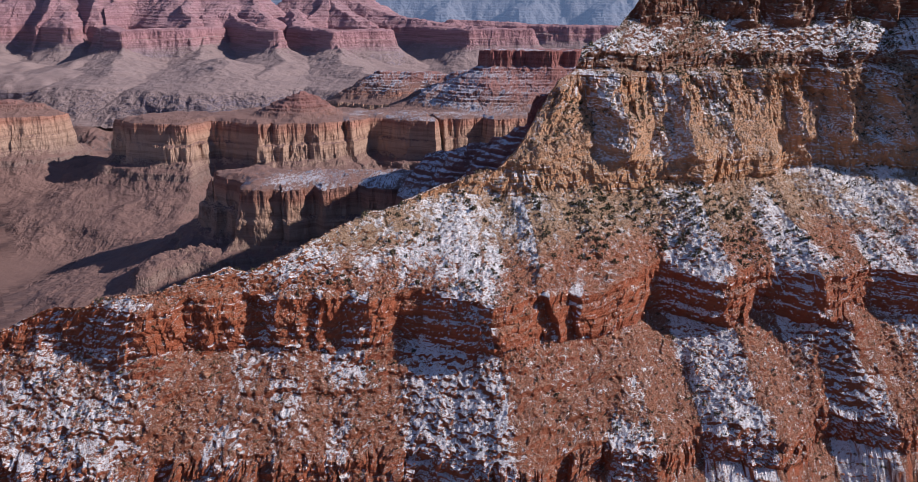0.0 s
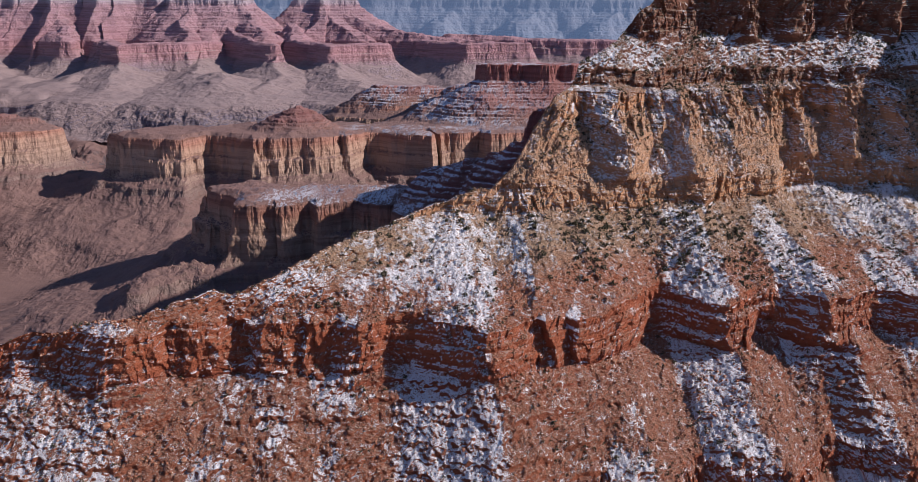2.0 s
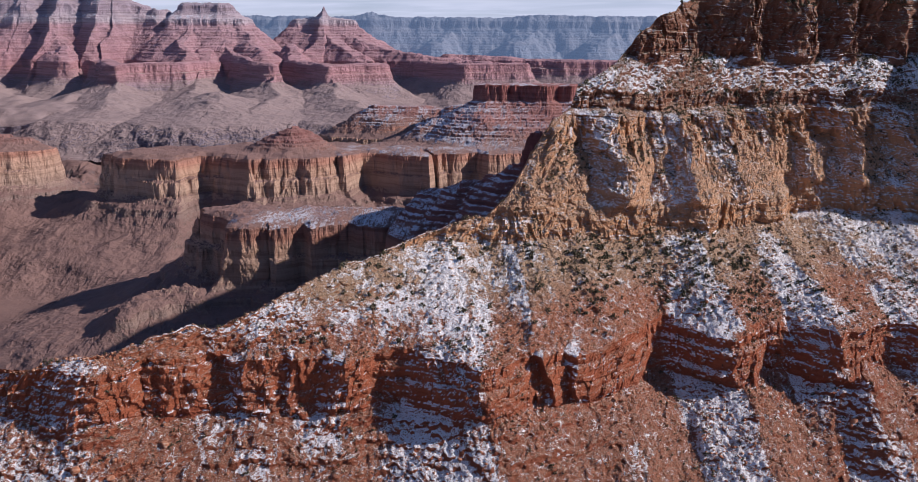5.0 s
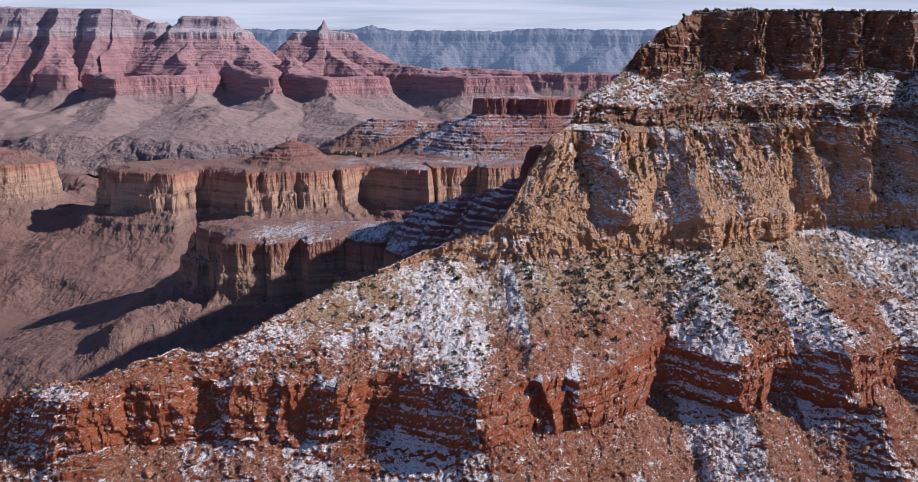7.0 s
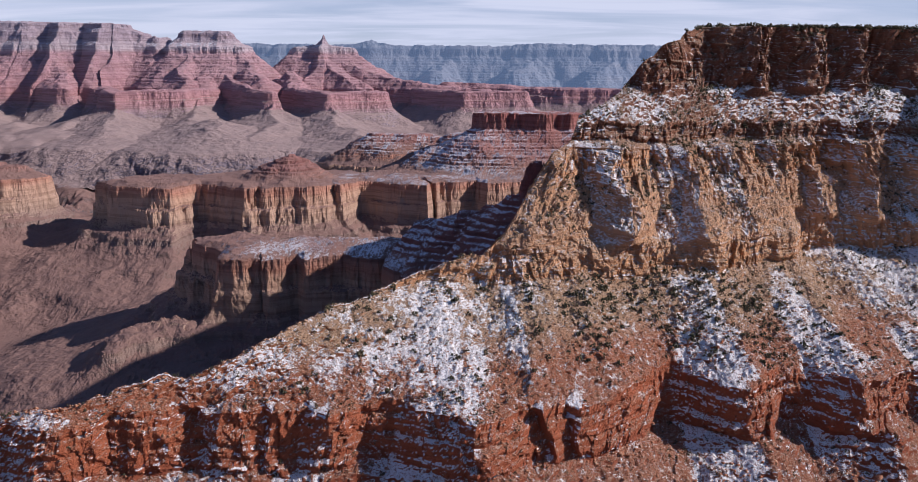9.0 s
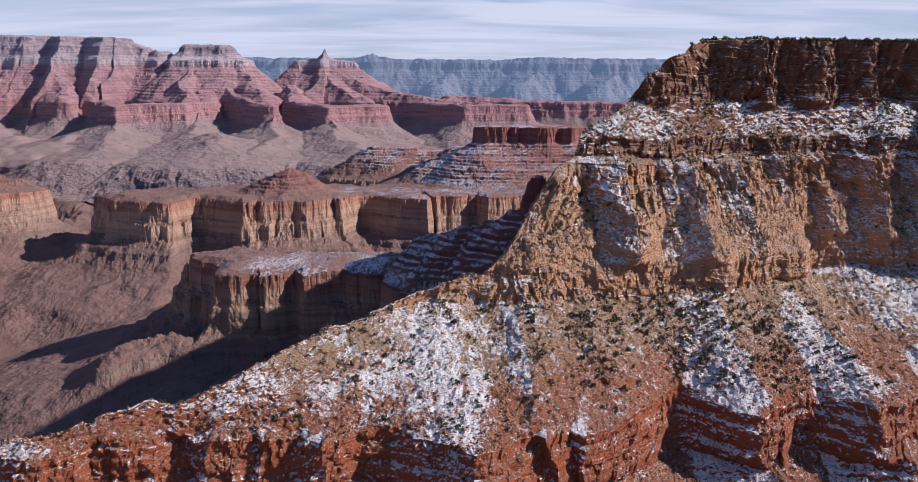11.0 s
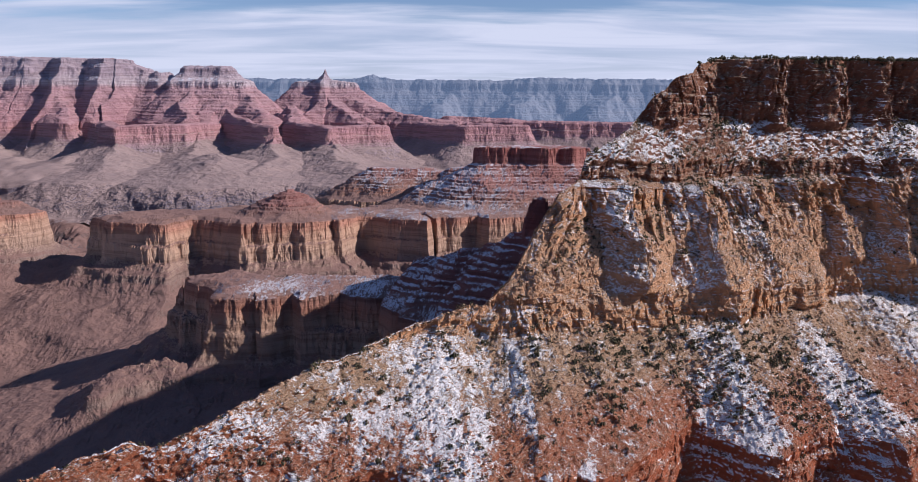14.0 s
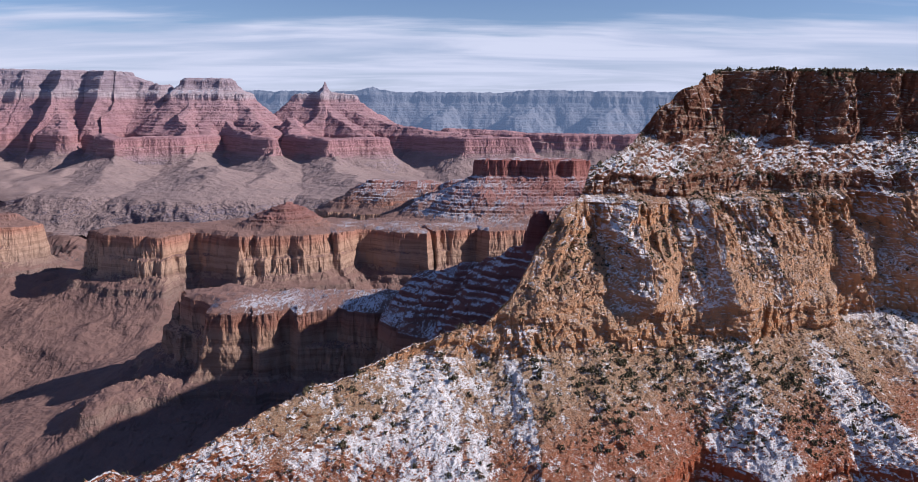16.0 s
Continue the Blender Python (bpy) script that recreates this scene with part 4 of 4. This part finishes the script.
# ---- loose rock ----
def rubble():
    k = Mat("loose_rock")
    h = k.axis("Z", k.geo.outputs["Position"])
    tone = k.ramp(k.remap(h, 225.0, 275.0), [(0.0, (0.36, 0.16, 0.09)), (1.0, (0.46, 0.32, 0.21))])
    k.colour(k.mix(k.remap(k.noise(0.8, 3), 0.5, 0.66), tone, (0.50, 0.38, 0.29)))
    k.bump(k.noise(2.5, 5), 0.2)
    rng = np.random.default_rng(21)
    n = grid_normals(ridge_grid)
    up = np.abs(n[:, :, 2])
    x, y, z = ridge_grid[:, :, 0], ridge_grid[:, :, 1], ridge_grid[:, :, 2]
    area = np.abs(np.gradient(x, axis=1)) * np.hypot(np.gradient(y, axis=0), np.gradient(z, axis=0))
    want = 0.2 * smooth(0.4, 0.6, up) * (1 - smooth(0.8, 0.95, up) * 0.6) * (x > -290) * (x < 400) * (y < 760) * (z > 110) * (z < 372)
    want = want * (0.3 + 1.4 * smooth(-0.3, 0.6, fbm2(x / 22, z / 22, 801, 3)))
    hit = np.argwhere(rng.random(x.shape) < want * area)
    verts, faces = [], []
    for c, (i, j) in enumerate(hit):
        size = 0.26 + rng.random() ** 3 * 1.0
        verts.append(OCTA * rng.uniform(0.6, 1.3, (6, 3)) * size * (1.2, 1.0, 0.75) + ridge_grid[i, j] + (0, 0, 0.1 * size))
        faces.append(np.array(OCTA_F) + 6 * c)
    tagged(soup("rubble", verts, faces, k.m), "loose angular red and buff rocks on the slopes", "rubble", kind="stuff")
    # boulders that stand out singly
    pool = [(i, j) for i, j in hit if 150 < z[i, j] < 200 or 300 < z[i, j] < 330]
    shapes = []
    for q in range(8):
        bm = bmesh.new()
        bmesh.ops.create_icosphere(bm, subdivisions=2, radius=1.0)
        for v in bm.verts:
            v.co = Vector((np.sign(c) * abs(c) ** 0.6 for c in v.co)) * (1 + 0.22 * noise.noise(v.co * 1.3 + Vector((q * 3, 0, 0))))
            v.co.z *= 0.7
        me = bpy.data.meshes.new("boulder")
        bm.to_mesh(me)
        bm.free()
        me.materials.append(k.m)
        shapes.append(me)
    for q in rng.permutation(len(pool))[:70]:
        i, j = pool[q]
        size = rng.uniform(1.0, 2.3)
        ob = tagged(new("boulder", shapes[rng.integers(8)]), "pale angular boulder resting on the rocky slope", "boulder", "boulders on the ridge")
        ob.location, ob.scale = ridge_grid[i, j] + np.array((0, 0, 0.2 * size)), (size, size * rng.uniform(0.7, 1.0), size * rng.uniform(0.6, 1.0))
        ob.rotation_euler = (rng.uniform(-0.4, 0.4), rng.uniform(-0.4, 0.4), rng.uniform(0, 6.28))


rubble()
